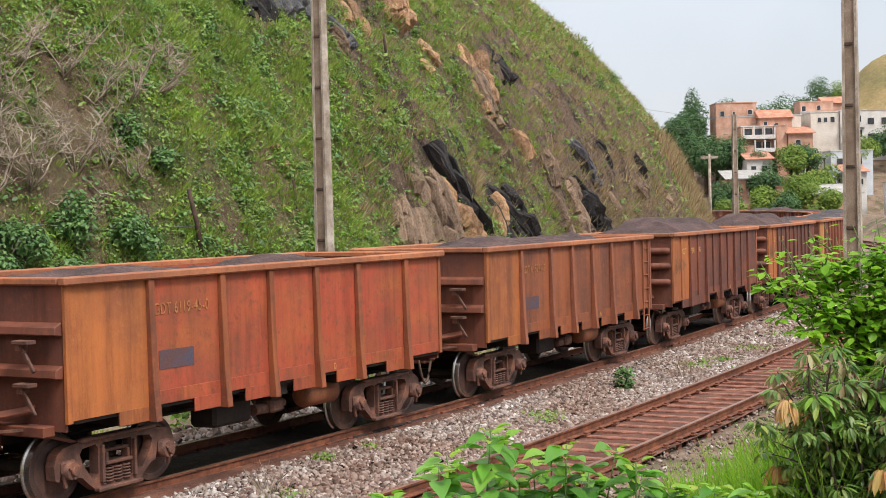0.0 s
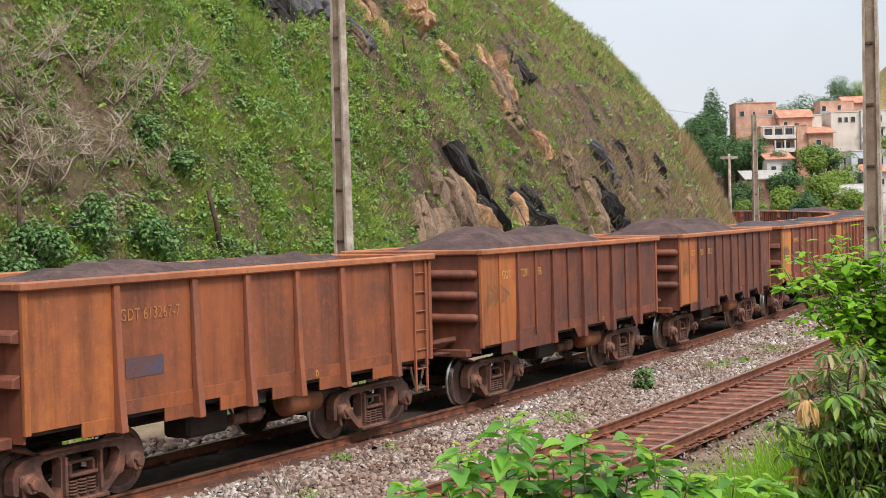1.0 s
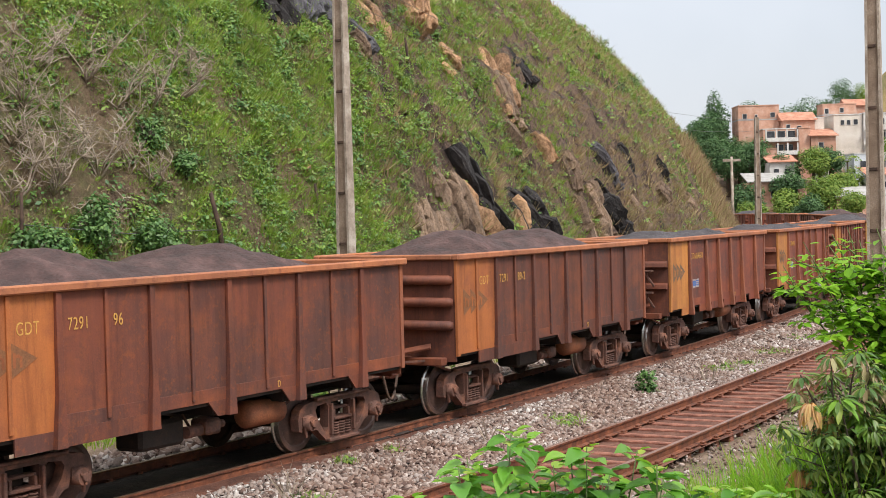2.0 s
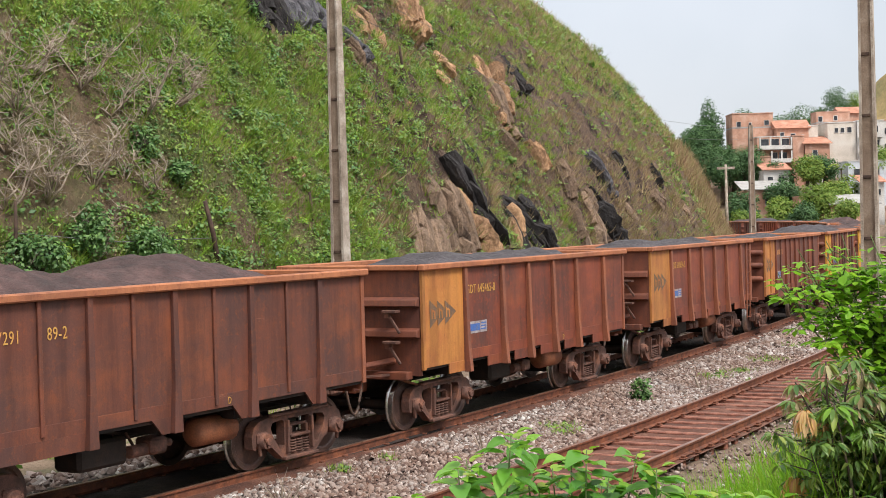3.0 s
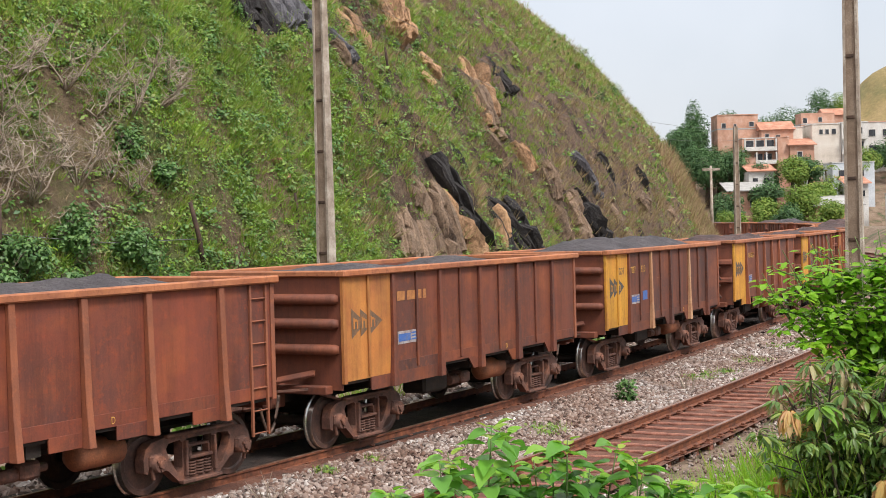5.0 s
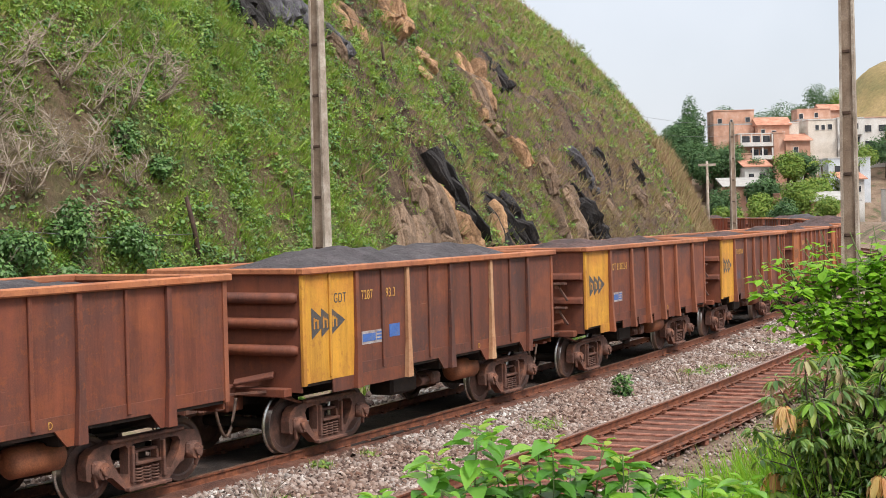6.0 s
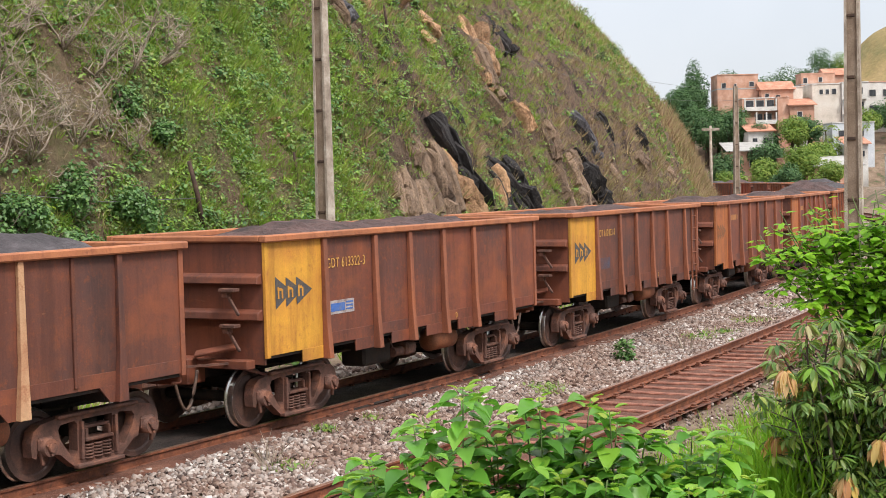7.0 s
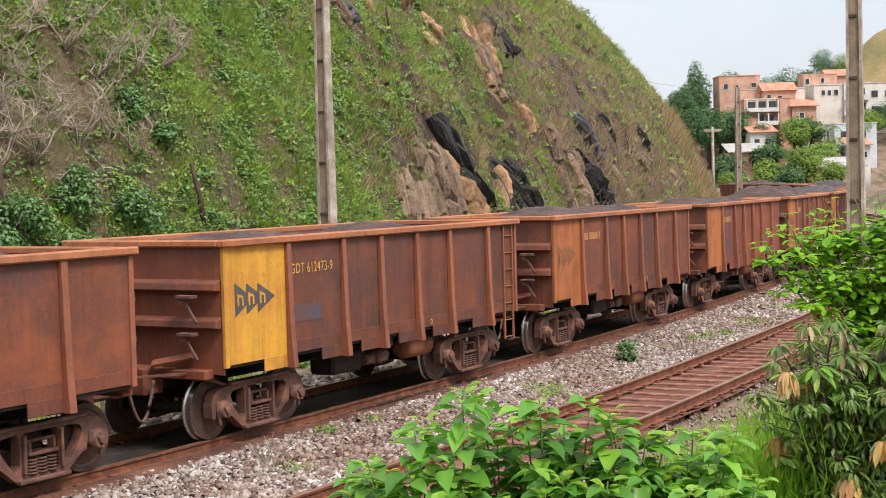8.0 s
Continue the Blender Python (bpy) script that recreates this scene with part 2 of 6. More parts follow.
def hill_material():
    """Brown soil with turf on the open slope, broken brown and black rock where the cut begins."""
    mat, n, l, b = nodes_of("hill_soil", 0.95)
    big = noise_tex(n, l, 0.28, 6, rough=0.7)
    r = ramp(n, [(0.3, (0.17, 0.11, 0.075)), (0.43, (0.23, 0.16, 0.1)), (0.52, (0.17, 0.155, 0.065)), (0.7, (0.13, 0.18, 0.045))])
    l.new(big, r.inputs[0])
    seam = noise_tex(n, l, 0.9, 7, stretch=(1.0, 1.0, 0.5), rough=0.75)
    rock = ramp(n, [(0.35, (0.03, 0.02, 0.018)), (0.45, (0.1, 0.062, 0.048)), (0.53, (0.22, 0.145, 0.105)), (0.58, (0.13, 0.088, 0.065)), (0.68, (0.36, 0.25, 0.17))])
    l.new(seam, rock.inputs[0])
    c = n.new("ShaderNodeTexCoord")
    d = n.new("ShaderNodeVectorMath")
    d.operation = "DOT_PRODUCT"
    d.inputs[1].default_value = (0.427, 0.904, 0.0)
    l.new(c.outputs["Object"], d.inputs[0])
    wob = n.new("ShaderNodeMath")
    wob.operation = "MULTIPLY_ADD"
    wob.inputs[1].default_value = 14.0
    l.new(noise_tex(n, l, 0.35, 5), wob.inputs[0])
    l.new(d.outputs["Value"], wob.inputs[2])
    zone = n.new("ShaderNodeMapRange")
    zone.inputs["From Min"].default_value, zone.inputs["From Max"].default_value = 47.0, 51.0
    l.new(wob.outputs[0], zone.inputs["Value"])
    fine = noise_tex(n, l, 7, 6, rough=0.8)
    g = ramp(n, [(0.3, (0.5, 0.48, 0.45)), (0.7, (1.4, 1.4, 1.35))])
    l.new(fine, g.inputs[0])
    base = mixed(n, l, r.outputs[0], rock.outputs[0], zone.outputs[0])
    l.new(mixed(n, l, base, g.outputs[0], 0.9, "MULTIPLY"), b.inputs["Base Color"])
    bumped(n, l, b, fine, 1.0, 0.3)
    return mat


def rock_material(name, dark, mid, light):
    """Weathered layered rock with black stains and fine cracks."""
    mat, n, l, b = nodes_of(name, 0.88)
    a = noise_tex(n, l, 2.2, 8, rough=0.75)
    r = ramp(n, [(0.32, dark), (0.46, mid), (0.56, mid), (0.68, light)])
    l.new(a, r.inputs[0])
    stain = noise_tex(n, l, 0.9, 6, rough=0.7)
    k = ramp(n, [(0.36, (0.3, 0.27, 0.26)), (0.46, (1, 1, 1))])
    l.new(stain, k.inputs[0])
    fine = noise_tex(n, l, 9, 8, rough=0.8)
    g = ramp(n, [(0.32, (0.35, 0.34, 0.33)), (0.5, (0.95, 0.95, 0.95)), (0.7, (1.4, 1.38, 1.35))])
    l.new(fine, g.inputs[0])
    col = mixed(n, l, r.outputs[0], k.outputs[0], 0.8, "MULTIPLY")
    info = n.new("ShaderNodeObjectInfo")
    bed = ramp(n, [(0.0, (0.5, 0.46, 0.44)), (0.45, (0.9, 0.88, 0.86)), (1.0, (1.3, 1.28, 1.24))])
    l.new(info.outputs["Random"], bed.inputs[0])
    col = mixed(n, l, col, bed.outputs[0], 0.9, "MULTIPLY")
    l.new(mixed(n, l, col, g.outputs[0], 0.9, "MULTIPLY"), b.inputs["Base Color"])
    bumped(n, l, b, fine, 1.0, 0.14)
    return mat


M_GROUND, M_BED, M_HILL = ground_material(), bed_material(), hill_material()
M_STONE = island_tones("ballast_stone", [(0.07, 0.047, 0.042), (0.155, 0.1, 0.083), (0.23, 0.175, 0.15), (0.31, 0.25, 0.22), (0.47, 0.43, 0.41), (0.18, 0.107, 0.08), (0.37, 0.32, 0.297), (0.1, 0.067, 0.057), (0.64, 0.61, 0.59)])
M_ROCK_DARK = rock_material("rock_dark", (0.014, 0.012, 0.014), (0.03, 0.026, 0.028), (0.075, 0.058, 0.05))
M_ROCK_TAN = rock_material("rock_tan", (0.2, 0.115, 0.07), (0.47, 0.28, 0.16), (0.64, 0.44, 0.28))
M_ROCK_BROWN = rock_material("rock_brown", (0.12, 0.082, 0.06), (0.27, 0.185, 0.13), (0.44, 0.31, 0.215))
M_ROCK_SLATE = rock_material("rock_slate", (0.06, 0.06, 0.072), (0.12, 0.118, 0.14), (0.22, 0.21, 0.225))
M_COVER = leafy("ground_cover_leaf", [(0.085, 0.18, 0.04), (0.15, 0.285, 0.05), (0.22, 0.36, 0.062), (0.29, 0.41, 0.08), (0.11, 0.226, 0.072), (0.35, 0.4, 0.14)], 0.5, 0.35)
M_TURF = leafy("turf_blade", [(0.14, 0.276, 0.032), (0.23, 0.400, 0.04), (0.35, 0.43, 0.075), (0.19, 0.322, 0.04), (0.42, 0.38, 0.14)], 0.6, 0.35)
M_THATCH = leafy("dry_blade", [(0.26, 0.17, 0.095), (0.42, 0.31, 0.18), (0.2, 0.12, 0.075), (0.52, 0.41, 0.25), (0.25, 0.23, 0.08), (0.32, 0.2, 0.12)], 0.8, 0.2)
M_SHRUB = leafy("shrub_leaf", [(0.06, 0.15, 0.045), (0.095, 0.215, 0.06), (0.16, 0.3, 0.075), (0.12, 0.2, 0.085)], 0.5, 0.3)
M_BUSH = leafy("bush_leaf", [(0.065, 0.2, 0.028), (0.11, 0.3, 0.036), (0.16, 0.4, 0.042), (0.09, 0.25, 0.042), (0.25, 0.48, 0.05), (0.12, 0.33, 0.07)], 0.42, 0.42)
M_BUSH_NEW = leafy("bush_new_leaf", [(0.24, 0.43, 0.03), (0.18, 0.4, 0.04), (0.34, 0.42, 0.05)], 0.45, 0.4)
M_MANGO = leafy("mango_leaf", [(0.07, 0.165, 0.034), (0.13, 0.245, 0.045), (0.21, 0.34, 0.06), (0.09, 0.2, 0.05), (0.32, 0.39, 0.085), (0.055, 0.13, 0.032)], 0.4, 0.4)
M_BRIGHT = leafy("bright_leaf", [(0.17, 0.39, 0.03), (0.26, 0.52, 0.036), (0.34, 0.57, 0.05), (0.2, 0.44, 0.034)], 0.42, 0.55)
M_FLUSH = leafy("bronze_new_leaf", [(0.72, 0.36, 0.17), (0.78, 0.5, 0.26), (0.62, 0.28, 0.12), (0.78, 0.58, 0.16), (0.74, 0.48, 0.32)], 0.5, 0.35)
M_FLUSH_PALE = leafy("pale_new_leaf", [(0.5, 0.32, 0.22), (0.4, 0.3, 0.16), (0.52, 0.4, 0.26), (0.34, 0.34, 0.12)], 0.5, 0.35)
M_FARTREE = leafy("far_tree_leaf", [(0.045, 0.11, 0.045), (0.065, 0.15, 0.05), (0.1, 0.19, 0.06)], 0.7, 0.25)
M_FARTREE_LIGHT = leafy("far_tree_light_leaf", [(0.12, 0.22, 0.035), (0.18, 0.29, 0.045), (0.26, 0.33, 0.06)], 0.7, 0.3)
M_BRICK = surface("hollow_brick_wall", (0.36, 0.19, 0.13), (0.5, 0.28, 0.2), (0.6, 0.42, 0.34), 0.5, 0.9, 0, 0.2, 0.02, 9)
M_ROOF = surface("clay_tile_roof", (0.3, 0.13, 0.085), (0.43, 0.2, 0.13), (0.52, 0.3, 0.22), 0.7, 0.9, 0, 0.4, 0.05, 5)
M_PLASTER = surface("white_plaster", (0.48, 0.45, 0.42), (0.6, 0.58, 0.56), (0.68, 0.67, 0.66), 0.4, 0.9, 0, 0.2, 0.01, 6)
M_PLASTER_WARM = surface("cream_plaster", (0.5, 0.45, 0.39), (0.62, 0.56, 0.5), (0.68, 0.64, 0.59), 0.4, 0.9, 0, 0.2, 0.01, 6)
M_PLASTER_BLUE = surface("grey_blue_plaster", (0.42, 0.45, 0.5), (0.52, 0.55, 0.6), (0.6, 0.62, 0.66), 0.4, 0.9, 0, 0.2, 0.01, 6)
M_SHEET = surface("sheet_roof", (0.24, 0.23, 0.22), (0.33, 0.32, 0.31), (0.4, 0.39, 0.38), 0.6, 0.6, 0, 0.2, 0.01, 4)
M_DARKPANE = surface("dark_window", (0.02, 0.022, 0.028), (0.035, 0.038, 0.045), (0.07, 0.075, 0.085), 0.9, 0.25)
M_DRYHILL = surface("dry_grass_hill", (0.1, 0.12, 0.045), (0.24, 0.18, 0.075), (0.33, 0.235, 0.11), 0.05, 0.95, 0, 0.6, 0.5, 1.2)
M_STEM = surface("green_stem", (0.07, 0.1, 0.03), (0.1, 0.15, 0.04), (0.14, 0.16, 0.06), 9, 0.7)
M_WIRE = surface("wire", (0.07, 0.07, 0.07), (0.11, 0.11, 0.11), (0.15, 0.15, 0.15), 4, 0.6)


# ---- building helpers ----
def data(bm, name, mats):
    me = bpy.data.meshes.new(name)
    bmesh.ops.recalc_face_normals(bm, faces=bm.faces)
    bm.to_mesh(me)
    bm.free()
    for m in mats if isinstance(mats, (list, tuple)) else [mats]:
        me.materials.append(m)
    return me


def part(name, bm, material, parent, label="", at=None):
    """One mesh object under a thing or a part; bm may be a bmesh or ready mesh data."""
    me = bm if isinstance(bm, bpy.types.Mesh) else data(bm, name, material)
    ob = new(name, me)
    ob.parent = parent
    if at is not None:
        ob.matrix_basis = at
    if label:
        ob["label"] = label
    return ob


def box(bm, x0, x1, y0, y1, z0, z1, bevel=0.0, slot=0):
    r = bmesh.ops.create_cube(bm, size=1)
    vs = r["verts"]
    for v in vs:
        v.co = ((x0 + x1) / 2 + v.co.x * (x1 - x0), (y0 + y1) / 2 + v.co.y * (y1 - y0), (z0 + z1) / 2 + v.co.z * (z1 - z0))
    fs = {f for v in vs for f in v.link_faces}
    for f in fs:
        f.material_index = slot
    if bevel:
        bmesh.ops.bevel(bm, geom=list({e for v in vs for e in v.link_edges}), offset=bevel, segments=1, affect="EDGES")


def bar(bm, a, b, w, d, bevel=0.0, side=(0, 1, 0)):
    """A box beam from a to b; w across in the plane, d along side."""
    a, b = Vector(a), Vector(b)
    t = (b - a).normalized()
    s = Vector(side).normalized()
    u = t.cross(s).normalized()
    s = u.cross(t)
    vs = []
    for p in (a, b):
        for i, j in ((-1, -1), (1, -1), (1, 1), (-1, 1)):
            vs.append(bm.verts.new(p + u * (i * w / 2) + s * (j * d / 2)))
    fs = [bm.faces.new(vs[0:4]), bm.faces.new(vs[4:8])]
    for i in range(4):
        fs.append(bm.faces.new((vs[i], vs[(i + 1) % 4], vs[4 + (i + 1) % 4], vs[4 + i])))
    if bevel:
        bmesh.ops.bevel(bm, geom=list({e for f in fs for e in f.edges}), offset=bevel, segments=1, affect="EDGES")


def tube(bm, points, radii, n=8, caps=True, slot=0):
    """A round tube along points."""
    rings = []
    pts = [Vector(p) for p in points]
    if not isinstance(radii, (list, tuple)):
        radii = [radii] * len(pts)
    for i, p in enumerate(pts):
        t = (pts[min(i + 1, len(pts) - 1)] - pts[max(i - 1, 0)]).normalized()
        u = t.cross(Vector((0.31, 0.2, 0.93)) if abs(t.z) < 0.9 else Vector((1, 0, 0))).normalized()
        v = t.cross(u)
        rings.append([bm.verts.new(p + (u * math.cos(2 * math.pi * k / n) + v * math.sin(2 * math.pi * k / n)) * radii[i]) for k in range(n)])
    for a, b in zip(rings, rings[1:]):
        for k in range(n):
            f = bm.faces.new((a[k], a[(k + 1) % n], b[(k + 1) % n], b[k]))
            f.smooth, f.material_index = True, slot
    if caps:
        for r in (rings[0], rings[-1]):
            bm.faces.new(r).material_index = slot


def lathe_y(bm, profile, n=28, y0=0.0, slots=None):
    """Turns a profile of (radius, y) about the y axis."""
    rings = [[bm.verts.new((r * math.cos(2 * math.pi * k / n), y0 + y, r * math.sin(2 * math.pi * k / n))) for k in range(n)] for r, y in profile]
    for i, (a, b) in enumerate(zip(rings, rings[1:])):
        for k in range(n):
            f = bm.faces.new((a[k], a[(k + 1) % n], b[(k + 1) % n], b[k]))
            f.material_index = slots[i] if slots else 0
            f.smooth = True
    for a, b, c in zip(profile, profile[1:], profile[2:]):  # crisp rims where the profile turns
        turn = abs(math.atan2(c[1] - b[1], c[0] - b[0]) - math.atan2(b[1] - a[1], b[0] - a[0]))
        if 0.6 < turn < 5.6:
            ring = rings[profile.index(b)]
            for k in range(n):
                bm.edges.get((ring[k], ring[(k + 1) % n])).smooth = False
    bm.faces.new(rings[0])
    bm.faces.new(rings[-1])


def scatter(name, verts, faces, pos, rot, mat, smooth=False):
    """One mesh of many small pieces: verts (n, 3), faces (m, k), pos (N, 3), rot (N, 3, 3)."""
    verts, faces = np.asarray(verts, float), np.asarray(faces, int)
    N, n = len(pos), len(verts)
    co = np.einsum("nij,kj->nki", rot, verts) + np.asarray(pos)[:, None, :]
    fi = faces[None] + (np.arange(N) * n)[:, None, None]
    m, k = faces.shape
    me = bpy.data.meshes.new(name)
    me.vertices.add(N * n)
    me.vertices.foreach_set("co", co.astype(np.float32).ravel())
    me.loops.add(N * m * k)
    me.loops.foreach_set("vertex_index", fi.astype(np.int32).ravel())
    me.polygons.add(N * m)
    me.polygons.foreach_set("loop_start", (np.arange(N * m) * k).astype(np.int32))
    me.update(calc_edges=True)
    me.validate()
    for q in mat if isinstance(mat, (list, tuple)) else [mat]:
        me.materials.append(q)
    return me


def frames(normal, spin, size, tilt=None):
    """Rotation and size matrices: local z to normal, turned by spin about it, leaned by tilt."""
    nrm = normal / np.linalg.norm(normal, axis=1, keepdims=True)
    ref = np.where(np.abs(nrm[:, 2:3]) > 0.95, np.array([[1.0, 0, 0]]), np.array([[0, 0, 1.0]]))
    u = np.cross(ref, nrm)
    u /= np.linalg.norm(u, axis=1, keepdims=True)
    v = np.cross(nrm, u)
    c, s = np.cos(spin)[:, None], np.sin(spin)[:, None]
    a, b = u * c + v * s, -u * s + v * c
    if tilt is not None:
        ct, sn = np.cos(tilt)[:, None], np.sin(tilt)[:, None]
        b, nrm = b * ct + nrm * sn, nrm * ct - b * sn
    m = np.stack([a, b, nrm], axis=2)
    return m * (size[:, None, None] if size.ndim == 1 else size[:, None, :])


rng = np.random.default_rng(7)

# ---- the line: a left-hand curve about one centre ----
R0 = 291.0
HEAD = radians(60.77)
CX, CY = 0.0 - R0 * math.sin(HEAD), 28.39 + R0 * math.cos(HEAD)
PHI0 = HEAD - math.pi / 2


def on_line(s, lat, z=0.0):
    """A place s metres along track one, lat metres to the right of it."""
    a = PHI0 + s / R0
    return Vector((CX + (R0 + lat) * math.cos(a), CY + (R0 + lat) * math.sin(a), z))


def on_line_np(s, lat, z):
    a = PHI0 + s / R0
    return np.stack([CX + (R0 + lat) * np.cos(a), CY + (R0 + lat) * np.sin(a), z], axis=-1)


def heading(s):
    return HEAD + s / R0


D2 = 5.17
# bank on which the camera stands, ditch, bed, foot of the cut
PROFILE = [(-9.5, 0.6), (-8.2, -0.35), (-3.2, -0.42), (-1.75, -0.24), (1.75, -0.24), (2.6, -0.36), (3.6, -0.33), (7.0, -0.3), (8.6, -0.28),
           (9.8, 0.15), (11.5, 1.2), (13.0, 1.95), (16.0, 2.1), (22.0, 1.6), (40.0, 0.0), (120.0, -1.0), (600.0, -2.0), (2600.0, -3.0)]


def lat_height(lat):
    return np.interp(lat, [a for a, _ in PROFILE], [b for _, b in PROFILE])


def sheet(name, s_list, lat_list, height, mat):
    s, q = np.meshgrid(np.array(s_list), np.array(lat_list), indexing="ij")
    co = on_line_np(s, q, height(s, q)).reshape(-1, 3)
    n, m = len(s_list), len(lat_list)
    i, j = np.meshgrid(np.arange(n - 1), np.arange(m - 1), indexing="ij")
    a = (i * m + j).ravel()
    f = np.stack([a, a + m, a + m + 1, a + 1], axis=1)
    me = bpy.data.meshes.new(name)
    me.from_pydata(co.tolist(), [], f[:, ::-1].tolist())
    me.materials.append(mat)
    if name != "hillside":
        for p in me.polygons:
            p.use_smooth = True
    return new(name, me)


def bumps(x, y, scale, seed, octaves=4):
    """Cheap smooth noise from sums of waves."""
    g = np.random.default_rng(seed)
    out = np.zeros_like(x, dtype=float)
    for o in range(octaves):
        k = 2.0 ** o / scale
        for _ in range(3):
            a, ph = g.uniform(0, 2 * np.pi), g.uniform(0, 2 * np.pi)
            out += np.sin((x * np.cos(a) + y * np.sin(a)) * k * 2 * np.pi + ph) / (1.7 ** o) / 3
    return out


full = 2 * math.pi * R0
s_ring = sorted(set(list(np.arange(-60, 150, 1.5)) + list(np.linspace(150, full - 60, 90))))
ground = sheet("ground", s_ring, [-9.5, -8.2, -5.5, -3.2, -1.75, 0, 1.75, 2.6, 3.6, 5, 7, 7.8, 8.6, 9.2, 9.8, 10.6, 11.5, 12.2, 13, 14.5, 16, 22, 40, 80, 160, 400, 1000, 2600],
               lambda s, q: lat_height(q) + 0.04 * bumps(s, q, 5, 3) * (np.abs(q) < 60), M_GROUND)
tagged(ground, "trackside ground of pinkish gravel, soil and sparse grass", "ground", kind="structure")
bed = sheet("ballast_bed", list(np.arange(-60, 260, 1.2)), list(np.arange(-2.7, 3.75, 0.3)),
            lambda s, q: lat_height(q) + 0.035 + 0.025 * bumps(s, q, 1.3, 5), M_BED)
tagged(bed, "bed of pale crushed stone between the two tracks", "ballast", kind="structure")

shoulder = sheet("rail_shoulder", list(np.arange(-60, 260, 1.2)), [0.95, 1.1, 1.3, 1.45],
                 lambda s, q: lat_height(q) + 0.1 + 0.03 * bumps(s, q, 0.9, 8) - 0.2 * (q > 1.4), M_SIDING)
tagged(shoulder, "rust-brown soil shoulder beside the rail", "ballast", kind="structure")
# dark strip under the train: ore dust plus its shadow as colour
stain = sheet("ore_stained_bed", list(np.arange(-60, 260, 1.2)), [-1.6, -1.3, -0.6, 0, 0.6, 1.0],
              lambda s, q: lat_height(q) + 0.085 + 0.02 * bumps(s, q, 1.1, 6), M_STAIN_SHADE)
tagged(stain, "oily ore-dusted ballast between the rails, darkened for the train's shade", "ballast", kind="structure")
siding_bed = sheet("siding_bed", list(np.arange(-60, 200, 1.2)), [4.05, 4.3, 4.8, 5.2, 5.6, 6.05, 6.2],
                   lambda s, q: lat_height(q) + 0.115 + 0.03 * bumps(s, q, 1.1, 7), M_SIDING)
tagged(siding_bed, "rust-brown dusty bed of the siding", "ballast", kind="structure")

# ---- the cut hillside ----
HILL_U = [0, 1, 3, 5, 9.5, 14, 20, 28, 45, 80, 140, 282]
HILL_Z = [-0.35, 1.7, 6.0, 9.5, 14.9, 19.0, 23.6, 29.0, 36, 40, 41, 41]


def hill_height(s, u):
    s, u = np.asarray(s, float), np.asarray(u, float)
    base = np.interp(u, HILL_U, HILL_Z)
    rough = 0.45 * bumps(s, u * 1.4, 11, 11) + 0.16 * bumps(s, u, 2.3, 12)
    # broken rock steps that lean with the strata
    face = np.clip((s - 13) / 6, 0, 1)
    k = s * 0.75 + u * 1.6
    saw = (k / 1.9) % 1.0 + 0.5 * ((k / 0.83 + 0.3) % 1.0)
    rough = rough + face * 0.75 * (saw - 0.75) * np.clip(0.6 + 0.8 * bumps(s, u, 7, 17, 2), 0.0, 1.4)
    return base + rough * np.clip(u / 2.0, 0, 1)


def hill_place(s, u, lift=0.0):
    s, u = np.atleast_1d(np.asarray(s, float)), np.atleast_1d(np.asarray(u, float))
    return on_line_np(s, -8.0 - u, hill_height(s, u) + lift)


def hill_normal(s, u):
    e = 0.3
    a = hill_place(s + e, u) - hill_place(s - e, u)
    b = hill_place(s, u + e) - hill_place(s, u - e)
    n = np.cross(a, b)
    n /= np.linalg.norm(n, axis=1, keepdims=True)
    return np.where(n[:, 2:3] < 0, -n, n)


us = list(np.arange(-0.4, 12, 0.3)) + list(np.arange(12, 24, 0.5)) + [25, 27, 30, 34, 40, 50, 65, 90, 140, 200, 270]
hillside = sheet("hillside", list(np.arange(-34, 13, 0.55)) + list(np.arange(13, 60, 0.3)) + list(np.arange(60, 130, 0.6)) + list(np.arange(130, 330, 5)), [-8.0 - u for u in us],
                 lambda s, q: hill_height(s, np.maximum(-8.0 - q, 0)) - 0.5 * (-8.0 - q < 0), M_HILL)
tagged(hillside, "steep cut hillside with grass, weeds and bare brown soil", "hill", kind="structure")


# ---- rails and sleepers ----
def rail_mesh(name, lat, s0, s1, top_mat):
    prof = [(-0.07, -0.17), (0.07, -0.17), (0.07, -0.155), (0.012, -0.135), (0.012, -0.045), (0.036, -0.035), (0.036, -0.006), (0.026, 0.0),
            (-0.026, 0.0), (-0.036, -0.006), (-0.036, -0.035), (-0.012, -0.045), (-0.012, -0.135), (-0.07, -0.155)]
    bm = bmesh.new()
    rows = []
    s = s0
    while s <= s1:
        rows.append([bm.verts.new(on_line(s, lat + a, z)) for a, z in prof])
        s += 2.0
    for a, b in zip(rows, rows[1:]):
        for k in range(len(prof)):
            f = bm.faces.new((a[k], a[(k + 1) % len(prof)], b[(k + 1) % len(prof)], b[k]))
            f.material_index = 1 if k in (6, 7, 8) else 0
    return data(bm, name, [M_RAIL, top_mat])


def railway(name, centre, s0, s1, label, top_mat):
    root = tagged(new(name), label, "railway track", kind="structure")
    for side in (-0.835, 0.835):
        part("rail", rail_mesh("rail", centre + side, s0, s1, top_mat), None, root, "rusty steel rail with a worn head")
    return root


track_1 = railway("railway_track_1", 0.0, -60, 260, "broad gauge track under the train", M_RAILTOP)
track_2 = railway("railway_track_2", D2, -60, 200, "rust-brown siding track with old timber sleepers", M_RAILTOP)


# ---- the ore wagons ----
PITCH, SPEED, START = 11.014, 12.02, -7.05
POST_X = [-3.07, -1.57, -0.43, 0.75, 1.92, 3.40]
cache = {}


